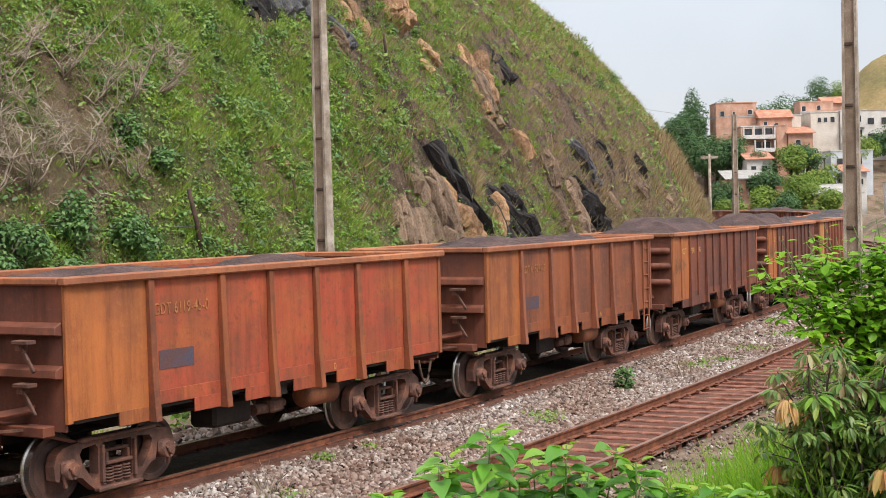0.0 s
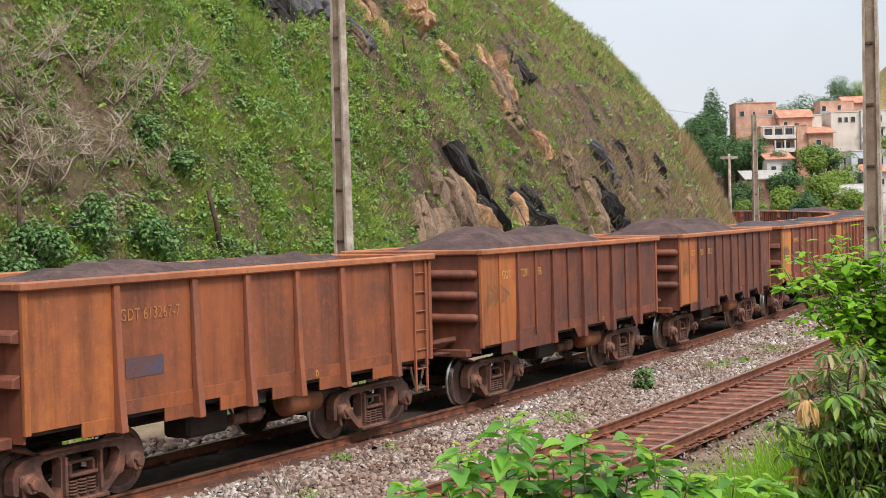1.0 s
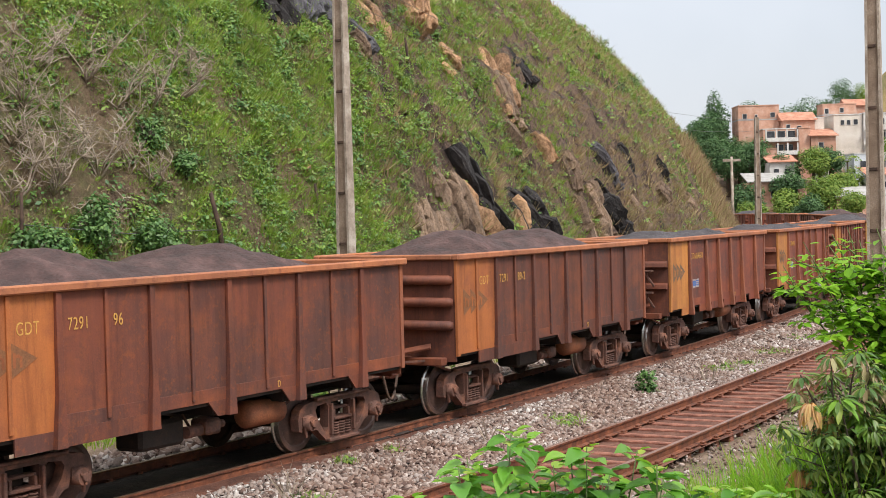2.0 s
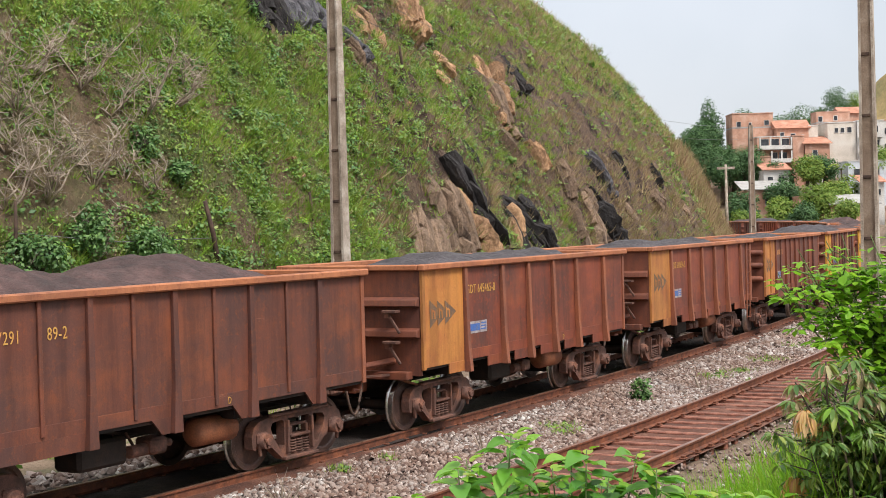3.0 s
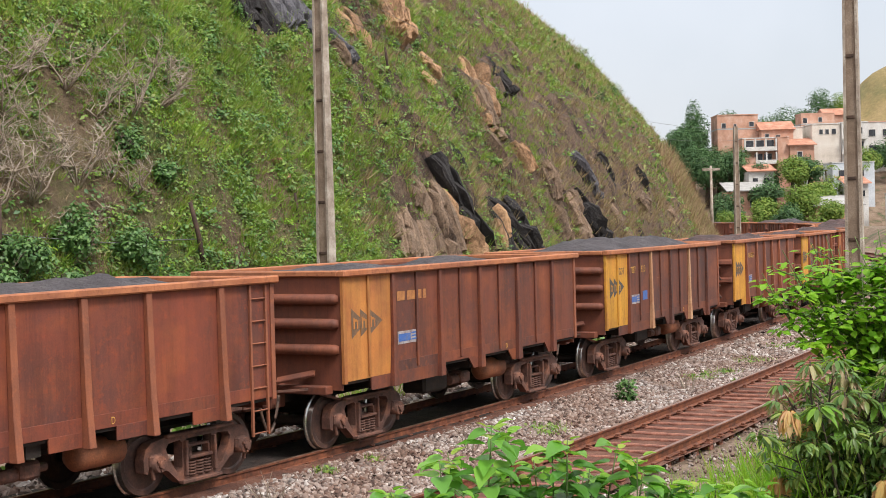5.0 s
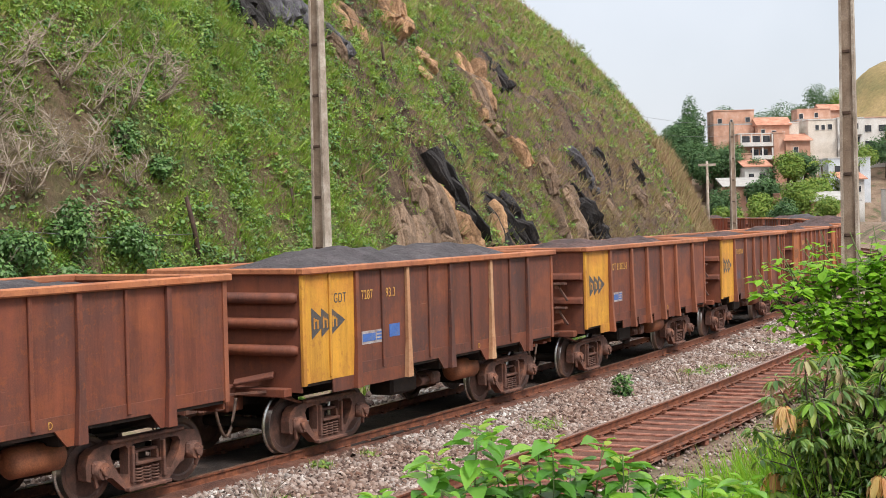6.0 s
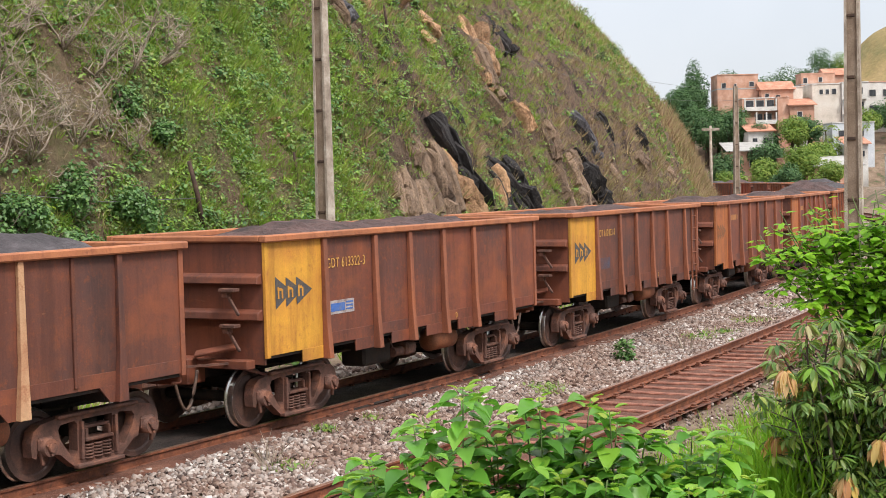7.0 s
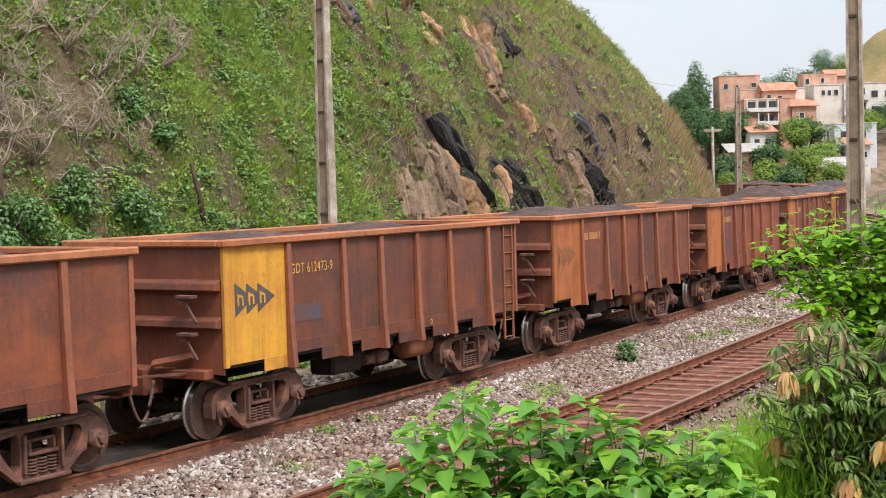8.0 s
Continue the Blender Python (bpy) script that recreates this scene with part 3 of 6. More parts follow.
def shared(key, build, mats):
    if key not in cache:
        bm = bmesh.new()
        build(bm)
        cache[key] = data(bm, key, mats)
    return cache[key]


def build_side(bm):
    box(bm, -4.6, 4.6, -0.02, 0.02, 1.15, 2.88)


def build_end(bm):
    box(bm, -0.02, 0.02, -1.43, 1.43, 1.02, 2.88)


def build_floor(bm):
    box(bm, -4.56, 4.56, -1.43, 1.43, 1.1, 1.16)


def build_corner(bm):
    box(bm, -0.035, 0.055, -0.045, 0.015, 1.12, 2.852, 0.006)


def build_rim(bm):
    for y in (-1.5, 1.5):
        box(bm, -4.68, 4.68, y - 0.07, y + 0.07, 2.855, 2.965, 0.02)
    for x in (-4.6, 4.6):
        box(bm, x - 0.08, x + 0.08, -1.428, 1.428, 2.86, 2.96, 0.02)


def build_post(bm):
    """Side post that deepens towards its foot; the near face looks to -y."""
    rows = []
    for z, d, w in ((2.852, 0.085, 0.055), (1.5, 0.12, 0.055), (0.95, 0.165, 0.06)):
        rows.append([bm.verts.new(p) for p in ((-w, -0.022, z), (w, -0.022, z), (w, -d, z), (-w, -d, z))])
    for p, q in zip(rows, rows[1:]):
        for k in range(4):
            bm.faces.new((p[k], p[(k + 1) % 4], q[(k + 1) % 4], q[k]))
    bm.faces.new(rows[0])
    bm.faces.new(rows[-1])
    bmesh.ops.bevel(bm, geom=bm.edges[:], offset=0.008, segments=1, affect="EDGES")


def build_tab(bm):
    box(bm, -0.62, -0.04, -0.03, -0.005, 0.965, 1.16, 0.004)
    box(bm, 0.05, 0.09, -0.03, -0.005, 0.96, 1.16, 0.004)


def build_band(bm):
    box(bm, -3.0, 4.5, -0.027, -0.019, 1.152, 1.34, 0.003)


def build_post_thin(bm):
    """Flared post of the flat-sided wagons."""
    rows = []
    for z, d, x0, x1 in ((2.852, 0.075, -0.045, 0.045), (1.6, 0.095, -0.065, 0.045), (0.94, 0.12, -0.13, 0.045)):
        rows.append([bm.verts.new(p) for p in ((x0, -0.022, z), (x1, -0.022, z), (x1, -d, z), (x0, -d, z))])
    for p, q in zip(rows, rows[1:]):
        for k in range(4):
            bm.faces.new((p[k], p[(k + 1) % 4], q[(k + 1) % 4], q[k]))
    bm.faces.new(rows[0])
    bm.faces.new(rows[-1])
    bmesh.ops.bevel(bm, geom=bm.edges[:], offset=0.006, segments=1, affect="EDGES")


def build_skirt(x0, x1, slope):
    def build(bm):
        vs = [bm.verts.new(p) for p in ((x0, -0.03, 1.16), (x1, -0.03, 1.16), (x1, -0.03, 0.94), (x0 + slope, -0.03, 0.94))]
        f = bm.faces.new(vs)
        r = bmesh.ops.extrude_face_region(bm, geom=[f])
        for v in r["geom"]:
            if isinstance(v, bmesh.types.BMVert):
                v.co.y += 0.024
    return build


def build_rib(bm):
    """Pressed rib across the wagon's end, sloping on top."""
    pr = [(0.0, 0.1), (-0.12, 0.05), (-0.14, -0.06), (0.0, -0.08)]
    a = [bm.verts.new((x, -1.42, z)) for x, z in pr]
    b = [bm.verts.new((x, 1.42, z)) for x, z in pr]
    bm.faces.new(a)
    bm.faces.new(b)
    for i in range(4):
        bm.faces.new((a[i], a[(i + 1) % 4], b[(i + 1) % 4], b[i]))
    bmesh.ops.bevel(bm, geom=bm.edges[:], offset=0.012, segments=1, affect="EDGES")


def build_round_rib(bm):
    pts = [(-0.02, -1.4, 0), (-0.06, -1.34, 0), (-0.06, 1.34, 0), (-0.02, 1.4, 0)]
    tube(bm, pts, [0.06, 0.09, 0.09, 0.06], 12)


def build_lever(bm):
    """Bracket shelf with a hanging diagonal arm on the end wall."""
    box(bm, -0.28, -0.12, -0.14, 0.14, -0.03, 0.02, 0.008)
    bar(bm, (-0.2, 0.07, -0.03), (-0.2, -0.17, -0.38), 0.05, 0.04, 0.008, (1, 0, 0))
    box(bm, -0.24, -0.1, 0.02, 0.12, -0.12, -0.03, 0.008)


def build_ladder(bm):
    for x in (-0.18, 0.18):
        box(bm, x - 0.02, x + 0.02, -0.06, -0.025, 0.62, 2.84)
    for i in range(7):
        z = 0.66 + i * 0.33
        tube(bm, [(-0.17, -0.045, z), (0.17, -0.045, z)], 0.013, 6)


def build_wheel(bm):
    """Wheel with flange on the inner (+y) side, y = 0 at the outer face."""
    prof = [(0.12, -0.03), (0.2, -0.005), (0.36, 0.02), (0.385, 0.0), (0.452, 0.0), (0.458, 0.015), (0.462, 0.09), (0.49, 0.105), (0.487, 0.13), (0.4, 0.13), (0.37, 0.09), (0.16, 0.09), (0.12, 0.12)]
    lathe_y(bm, prof, 28, slots=[0, 0, 0, 0, 1, 1, 1, 1, 0, 0, 0, 0])


def build_axle(bm):
    tube(bm, [(0, -1.0, 0), (0, -0.74, 0), (0, -0.5, 0), (0, 0.5, 0), (0, 0.74, 0), (0, 1.0, 0)], [0.075, 0.09, 0.08, 0.08, 0.09, 0.075], 14)


def build_side_frame(bm):
    """Cast bogie side frame in the xz plane, outer face to -y; axle centres at x = +-0.915, z = 0."""
    half = [(0.0, 0.36), (0.4, 0.36), (0.7, 0.33), (0.98, 0.29), (1.09, 0.22), (1.14, 0.08), (1.13, -0.1), (1.06, -0.13), (1.02, 0.02), (0.98, 0.1), (0.85, 0.1), (0.78, 0.02), (0.75, -0.12), (0.66, -0.14), (0.52, -0.26), (0.4, -0.35), (0.0, -0.37)]
    outer = half + [(-x, z) for x, z in half[-2:0:-1]]
    hole = [(0.355, 0.21), (0.4, 0.26), (0.64, 0.235), (0.69, 0.17), (0.64, 0.03), (0.48, -0.18), (0.41, -0.2), (0.36, -0.14)]
    middle = [(-0.27, 0.26), (0.27, 0.26), (0.28, -0.24), (0.25, -0.28), (-0.25, -0.28), (-0.28, -0.24)]
    edges = []
    for loop in (outer, hole, [(-x, z) for x, z in hole[::-1]], middle):
        vs = [bm.verts.new((x, -0.08, z)) for x, z in loop]
        edges += [bm.edges.new((vs[i], vs[(i + 1) % len(vs)])) for i in range(len(vs))]
    bmesh.ops.triangle_fill(bm, use_beauty=True, edges=edges)
    r = bmesh.ops.extrude_face_region(bm, geom=bm.faces[:])
    for v in r["geom"]:
        if isinstance(v, bmesh.types.BMVert):
            v.co.y += 0.16
    for k in (-1, 1):
        box(bm, 0.915 * k - 0.13, 0.915 * k + 0.13, -0.13, 0.05, -0.05, 0.13, 0.03)
        tube(bm, [(0.915 * k, -0.2, 0.0), (0.915 * k, 0.1, 0.0)], [0.115, 0.13], 14)
        tube(bm, [(0.915 * k, -0.24, 0.0), (0.915 * k, -0.19, 0.0)], [0.06, 0.07], 6)
        for a in (0.5, 2.6, 4.7):
            p = (0.915 * k + 0.085 * math.cos(a), 0.085 * math.sin(a))
            tube(bm, [(p[0], -0.225, p[1]), (p[0], -0.19, p[1])], 0.022, 6)
        bar(bm, (1.0 * k, -0.1, -0.03), (0.97 * k, -0.1, -0.22), 0.05, 0.05, 0.01)
        bar(bm, (0.3 * k, -0.1, 0.24), (0.31 * k, -0.1, -0.26), 0.05, 0.08, 0.01)
    bar(bm, (-0.72, -0.1, 0.345), (0.72, -0.1, 0.345), 0.05, 0.09, 0.015)
    bar(bm, (-0.42, -0.1, -0.34), (0.42, -0.1, -0.34), 0.06, 0.12, 0.015)
    box(bm, -0.25, 0.25, -0.06, 0.08, 0.12, 0.16, 0.01)
    box(bm, -0.25, 0.25, -0.13, 0.08, -0.04, 0.01, 0.012)
    for x in (-0.2, 0.2):
        box(bm, x - 0.025, x + 0.025, -0.1, 0.02, 0.0, 0.13, 0.008)


def build_springs(bm):
    for x in (-0.16, 0.0, 0.16):
        for i in range(5):
            z = -0.26 + i * 0.042
            lathe = [(x + 0.07 * math.cos(t), -0.05 + 0.07 * math.sin(t), z) for t in np.linspace(0, 2 * math.pi, 9)]
            tube(bm, lathe, 0.016, 4, False)


def build_bolster(bm):
    box(bm, -0.2, 0.2, -0.9, 0.9, 0.5, 0.75, 0.03)
    box(bm, -0.25, 0.25, -0.3, 0.3, 0.7, 1.0, 0.02)
    for x in (-0.55, 0.55):
        tube(bm, [(x, -0.75, 0.4), (x, 0.75, 0.4)], 0.05, 8)


def build_sill(bm):
    box(bm, -4.75, 4.75, -0.28, 0.28, 0.78, 1.1)
    for x in (-3.34, -1.6, 0.0, 1.6, 3.34):
        box(bm, x - 0.12, x + 0.12, -1.35, 1.35, 0.93, 1.1)
    box(bm, -1.2, -0.3, -1.0, -0.5, 0.55, 0.93, 0.05)
    for y in (-0.7, 0.7):
        tube(bm, [(-4.0, y, 0.85), (4.0, y, 0.85)], 0.03, 6)


def build_end_sill(bm):
    """Draft gear casing, step and brake rigging below the end wall (x = 0 at the wall, outward to -x)."""
    box(bm, -0.42, 0.0, -0.3, 0.3, 0.72, 1.12, 0.02)
    box(bm, -0.2, 0.0, -1.25, 1.25, 0.96, 1.1, 0.015)
    bar(bm, (-0.3, -0.35, 1.18), (-0.06, -0.95, 1.3), 0.05, 0.16, 0.01)
    bar(bm, (-0.1, -0.9, 1.0), (0.6, -1.0, 0.78), 0.04, 0.04, 0)


def build_coupler(bm):
    box(bm, -0.6, 0.0, -0.09, 0.09, 0.78, 0.98, 0.02)
    box(bm, -0.93, -0.58, -0.19, 0.12, 0.73, 1.03, 0.05)
    bar(bm, (-0.75, 0.0, 1.0), (-0.2, -0.9, 1.05), 0.035, 0.035, 0.0, (0, 0, 1))


def build_hose(bm):
    pts = [(-0.35 - 0.55 * t, -0.42, 0.95 - 1.5 * t * (1 - t) * 1.5 + 0.0 * t) for t in np.linspace(0, 1, 12)]
    tube(bm, pts, 0.026, 7)


def build_tank(bm):
    tube(bm, [(0.9, -1.0, 0.78), (0.93, -1.0, 0.78), (1.0, -1.0, 0.78), (1.75, -1.0, 0.78), (1.82, -1.0, 0.78), (1.85, -1.0, 0.78)], [0.05, 0.15, 0.21, 0.21, 0.15, 0.05], 14)


def build_brake(bm):
    box(bm, 0.0, 0.32, -1.15, -0.8, 0.62, 0.85, 0.04)
    tube(bm, [(0.05, -1.0, 0.7), (-0.3, -1.0, 0.7)], 0.09, 10)
    tube(bm, [(0.3, -0.95, 0.72), (0.55, -0.95, 0.72)], 0.06, 8)
    for x in (-0.5, -0.9, -0.25):
        bar(bm, (x, -0.9, 0.95), (x + 0.25, -0.9, 0.6), 0.03, 0.03)
    tube(bm, [(-1.1, -0.95, 0.7), (0.0, -0.95, 0.7)], 0.018, 6)


def build_load(seed, fill):
    """Heaped ore with one or two mounds, just inside the walls."""
    nx, ny = 58, 18
    x, y = np.meshgrid(np.linspace(-4.5, 4.5, nx), np.linspace(-1.41, 1.41, ny), indexing="ij")
    g = np.random.default_rng(seed)
    c1, c2 = g.uniform(-2.6, -1.2), g.uniform(0.8, 2.6)
    edge = np.clip((1.41 - np.abs(y)) / 1.0, 0, 1) ** 0.8
    wide = 1.0 if fill > 0.9 else 1.5
    heap = np.maximum(np.exp(-((x - c1) / (1.7 * wide)) ** 2), 0.95 * np.exp(-((x - c2) / (1.9 * wide)) ** 2))
    z = 2.52 + fill * 0.25 + (0.12 + 0.42 * fill) * heap * edge + 0.05 * bumps(x, y, 1.6, seed) - 0.25 * np.clip((np.abs(x) - 3.6) / 0.9, 0, 1)
    z += 0.035 * bumps(x, y, 0.6, seed + 1)
    me = bpy.data.meshes.new("ore_load")
    i, j = np.meshgrid(np.arange(nx - 1), np.arange(ny - 1), indexing="ij")
    a = (i * ny + j).ravel()
    me.from_pydata(np.stack([x, y, z], -1).reshape(-1, 3).tolist(), [], np.stack([a, a + ny, a + ny + 1, a + 1], 1)[:, ::-1].tolist())
    for p in me.polygons:
        p.use_smooth = True
    return me


def text_mesh(words, size, mat):
    cu = bpy.data.curves.new("number", "FONT")
    cu.body, cu.size, cu.extrude, cu.space_character = words, size, 0.002, 1.12
    ob = bpy.data.objects.new("number", cu)
    scene.collection.objects.link(ob)
    bpy.context.view_layer.update()
    me = bpy.data.meshes.new_from_object(ob.evaluated_get(bpy.context.evaluated_depsgraph_get()))
    bpy.data.objects.remove(ob)
    me.materials.clear()
    me.materials.append(mat)
    me.transform(Matrix.Diagonal((0.7 if len(words) > 12 else 0.74, 1, 1, 1)))
    return me


def build_logo(bm):
    """Three overlapping arrowheads pointing along +x, on the near side (y = 0 face)."""
    for i, (x, h) in enumerate(((0.0, 0.25), (0.27, 0.23), (0.54, 0.22))):
        vs = [bm.verts.new(p) for p in ((x, -0.003 - 0.0015 * i, h), (x, -0.003 - 0.0015 * i, -h), (x + 0.42, -0.003 - 0.0015 * i, 0.0))]
        bm.faces.new(vs[::-1])


def build_logo_mark(bm):
    """A light mark within an arrowhead."""
    for p in ((0, 0.04, -0.09, 0.09), (0.1, 0.14, -0.09, 0.05), (0.04, 0.1, 0.03, 0.07)):
        bm.faces.new([bm.verts.new((a, -0.0095, b)) for a, b in ((p[0], p[2]), (p[1], p[2]), (p[1], p[3]), (p[0], p[3]))])


def plate(w, h):
    def build(bm):
        box(bm, 0, w, -0.004, 0.0, 0, h)
    return build


wheel_me = shared("wheel", build_wheel, [M_WHEEL, M_TREAD])
loads = [build_load(20 + i, f) for i, f in enumerate((0.5, 0.62, 1.0, 0.8, 0.35))]
# colour of body, panel, rib style, ladder, number, load, grey ore, sticker
KINDS = {
    0: (3, "orange", 2, False, "GDT 6119-45-0", 0, 0, "old"), 1: (2, "orange", 2, True, "GDT 613267-7", 1, 0, "old"),
    2: (1, "orange", 3, False, "GDT  7291  96", 2, 0, ""), 3: (4, "orange", 3, False, "GDT  7291  89-2", 2, 0, ""),
    4: (0, "faded", 2, False, "GDT 645465-8", 1, 1, "blue"), 5: (0, "faded", 2, True, "GDT 611634-5", 1, 1, "blue"),
    6: (1, "faded", 3, False, "", 0, 1, "blue"), 7: (4, "yellow", 3, False, "GDT  7287  93.3", 3, 1, "blue"),
    8: (1, "yellow", 2, False, "GDT 613322-3", 1, 0, "blue"), 9: (4, "yellow", 2, True, "GDT 612473-9", 0, 0, "old"),
    10: (1, "orange", 2, False, "", 1, 0, ""), 11: (0, "orange", 2, False, "", 1, 0, "old"),
}


def post_rust(tone):
    return M_BODY[2] if tone == 3 else M_POST[0]


def ore_wagon(i):
    tone, panel, ribs, ladder, words, load, grey, sticker = KINDS.get(i, ((i * 3) % 5, ("orange", "faded", "yellow")[i % 3], 2 + (i % 4 == 1), i % 3 == 0, "", i % 5, i % 2, ""))
    look_of = ("dark brown", "brown", "orange rust", "faded scarlet", "grey-brown")[tone] if tone else "red-brown"
    root = tagged(new("ore_wagon"), f"rusty {look_of} ore wagon with {'bright yellow' if panel == 'yellow' else 'faded yellow' if panel == 'faded' else 'rust-orange'} end panel, loaded", "freight wagon", "wagons of the ore train")
    root.rotation_mode = "QUATERNION"
    body_mat = M_BODY[tone]
    for y in (-1.45, 1.45):
        part("side_sheet", shared(f"side{tone}", build_side, body_mat), None, root, "", pose(0, y, 0))
    for x in (-4.58, 4.58):
        part("end_wall", shared(f"end{tone}", build_end, M_END), None, root, "", pose(x, 0, 0))
        part("corner_angle", shared(f"corner{tone if x > 0 else panel}", build_corner, M_PANEL[panel] if x < 0 else post_rust(tone)), None, root, "", pose(x, -1.45, 0))
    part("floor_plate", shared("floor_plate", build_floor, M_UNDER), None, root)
    part("top_rim", shared("top_rim", build_rim, M_RIM), None, root, "scraped orange-rust top rim")
    thin = ribs == 3
    xs = POST_X if not thin else [-3.07, -1.43, 0.13, 1.75, 3.40]
    for k, x in enumerate(xs):
        for side in (0, 180):
            bare = i == 7 and k in (1, 3)
            me = shared(f"post{thin}{bare}{tone}", build_post_thin if thin else build_post, M_POST[1] if bare else body_mat if thin else post_rust(tone))
            part("side_post", me, None, root, "bare tan side post" if bare else "", pose(x if side == 0 else -x, -1.45 if side == 0 else 1.45, 0, 0, 0, side))
        if thin:
            continue
        part("foot_tab", shared(f"tab{tone if k else panel}", build_tab, body_mat if k else M_PANEL[panel]), None, root, "", pose(x, -1.45, 0))
    part("lower_band", shared(f"band{tone}", build_band, body_mat), None, root, "", pose(0, -1.45, 0))
    if thin:
        for k, (x0, x1, sl) in enumerate(((-3.79, -1.38, 0.0), (-0.35, 0.19, 0.2), (1.3, 1.82, 0.2), (3.0, 3.46, 0.2))):
            part("skirt_plate", shared(f"skirt{k}{tone}", build_skirt(x0, x1, sl), body_mat), None, root, "", pose(0, -1.45, 0))
        for k, x in enumerate((-3.85, -2.25, -0.65, 0.95, 2.6)):
            part("side_stiffener", shared(f"stiff{tone if k else panel}", lambda bm: box(bm, -0.03, 0.03, -0.06, -0.022, 1.2, 2.85, 0.008), body_mat if k else M_PANEL[panel]), None, root, "", pose(x, -1.45, 0))
    part("end_panel", shared("panel" + panel, plate(1.44, 1.7), M_PANEL[panel]), None, root, f"{panel} painted panel", pose(-4.52, -1.472, 1.152))
    if i not in (0, 1, 11):
        logo = part("logo", shared("logo" + panel, build_logo, M_LOGO[panel]), None, root, "dark grey arrow emblem", pose(-4.36, -1.478, 2.08))
        for x in (0.05, 0.31, 0.58):
            part("emblem_mark", shared("mark" + panel, build_logo_mark, M_PANEL[panel]), None, logo, "", pose(x, 0, 0))
    if words:
        fresh = panel == "yellow" or i in (4, 5)
        bits = words.split("  ") if thin else [words]
        for k, bit in enumerate(bits):
            ink = M_LOGO[panel] if thin and k == 0 and panel == "yellow" else M_LETTER if fresh or thin else M_LETTER_OLD
            if (bit, ink.name) not in cache:
                cache[(bit, ink.name)] = text_mesh(bit, 0.225, ink)
            part("number", cache[(bit, ink.name)], None, root, "painted wagon number", pose((-3.72, -2.9, -2.12)[k] if thin else -2.98, -1.479, 2.37, 90))
    else:
        for k, w in enumerate((0.26, 0.5, 0.1)):
            part("number_bar", shared(f"bar{k}", plate(w, 0.16), M_LETTER_OLD), None, root, "illegible painted number", pose(-2.9 + (0, 0.34, 0.9)[k], -1.474, 2.37))
    if "small_letter" not in cache:
        cache["small_letter"] = text_mesh("D", 0.14, M_LETTER)
    part("stencil_letter", cache["small_letter"], None, root, "small yellow stencilled letter", pose(1.2, -1.482, 1.19, 90))
    if sticker == "old":
        part("sticker", shared("sticker_old", plate(0.72, 0.26), M_BLUE_OLD), None, root, "faded blue sticker", pose(-2.9, -1.472, 1.62))
    elif sticker:
        card = part("sticker", shared("sticker_white", plate(0.7, 0.22), M_STICKER), None, root, "white and blue sticker", pose(-2.9, -1.472, 1.62))
        part("blue_field", shared("sticker_blue", plate(0.4, 0.13), M_BLUE), None, card, "", pose(0.02, -0.006, 0.045))
        for k in range(3):
            part("blue_line", shared("sticker_line", plate(0.2, 0.025), M_BLUE), None, card, "", pose(0.46, -0.006, 0.05 + k * 0.055))
    if i == 7:
        part("small_sticker", shared("sticker_small", plate(0.34, 0.22), M_BLUE), None, root, "small blue sticker", pose(-2.02, -1.472, 1.68))
    rib_z = (2.3, 1.76) if ribs == 2 else (2.5, 2.1, 1.68)
    for z in rib_z:
        for x, turn in ((-4.6, 0), (4.6, 180)):
            me = shared(f"rib{ribs}", build_rib if ribs == 2 else build_round_rib, M_END)
            part("end_rib", me, None, root, "", pose(x, 0, z, 0, 0, turn))
    if ribs == 2:
        for z in rib_z:
            part("lever", shared("lever", build_lever, M_BOGIE), None, root, "bracket with diagonal arm", pose(-4.6, -0.95, z - 0.14))
    if ladder:
        part("ladder", shared("ladder", build_ladder, M_POST[0]), None, root, "narrow steel ladder", pose(4.24, -1.45, 0))
    part("ore_load", cache.setdefault(("load", load, grey), load_copy(load, grey)), None, root, "heaped dark iron ore" if not grey else "heaped grey iron ore")
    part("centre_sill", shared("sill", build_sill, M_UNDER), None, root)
    for x, turn in ((-4.6, 0), (4.6, 180)):
        part("end_sill", shared("end_sill", build_end_sill, M_END), None, root, "", pose(x, 0, 0, 0, 0, turn))
        part("coupler", shared("coupler", build_coupler, M_BOGIE), None, root, "", pose(x, 0, 0, 0, 0, turn))
        part("air_hose", shared("hose", build_hose, M_HOSE), None, root, "hanging air hose", pose(x, 0, 0, 0, 0, turn))
    part("air_tank", shared("tank", build_tank, M_TANK), None, root, "rust-orange air reservoir")
    part("brake_cylinder", shared("brake", build_brake, M_BOGIE), None, root)
    wheelsets = []
    for bx in (-3.335, 3.335):
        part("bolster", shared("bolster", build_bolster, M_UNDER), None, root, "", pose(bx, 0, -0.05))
        for side in (0, 180):
            sf = part("bogie_side_frame", shared("side_frame", build_side_frame, M_BOGIE), None, root, "rusty cast steel side frame", pose(bx, -1.0 if side == 0 else 1.0, 0.46, 0, 0, side))
            part("spring_nest", shared("springs", build_springs, M_BOGIE), None, sf)
        for dx in (-0.915, 0.915):
            ws = part("wheelset", shared("axle", build_axle, M_UNDER), None, root, "", pose(bx + dx, 0, 0.46))
            for side in (0, 180):
                part("wheel", wheel_me, None, ws, "steel wheel with a polished tread", pose(0, -0.87 if side == 0 else 0.87, 0, 0, 0, side))
            wheelsets.append(ws)
    return root, wheelsets


def load_copy(load, grey):
    me = loads[load].copy()
    me.materials.append(M_ORE_GREY if grey else M_ORE)
    return me


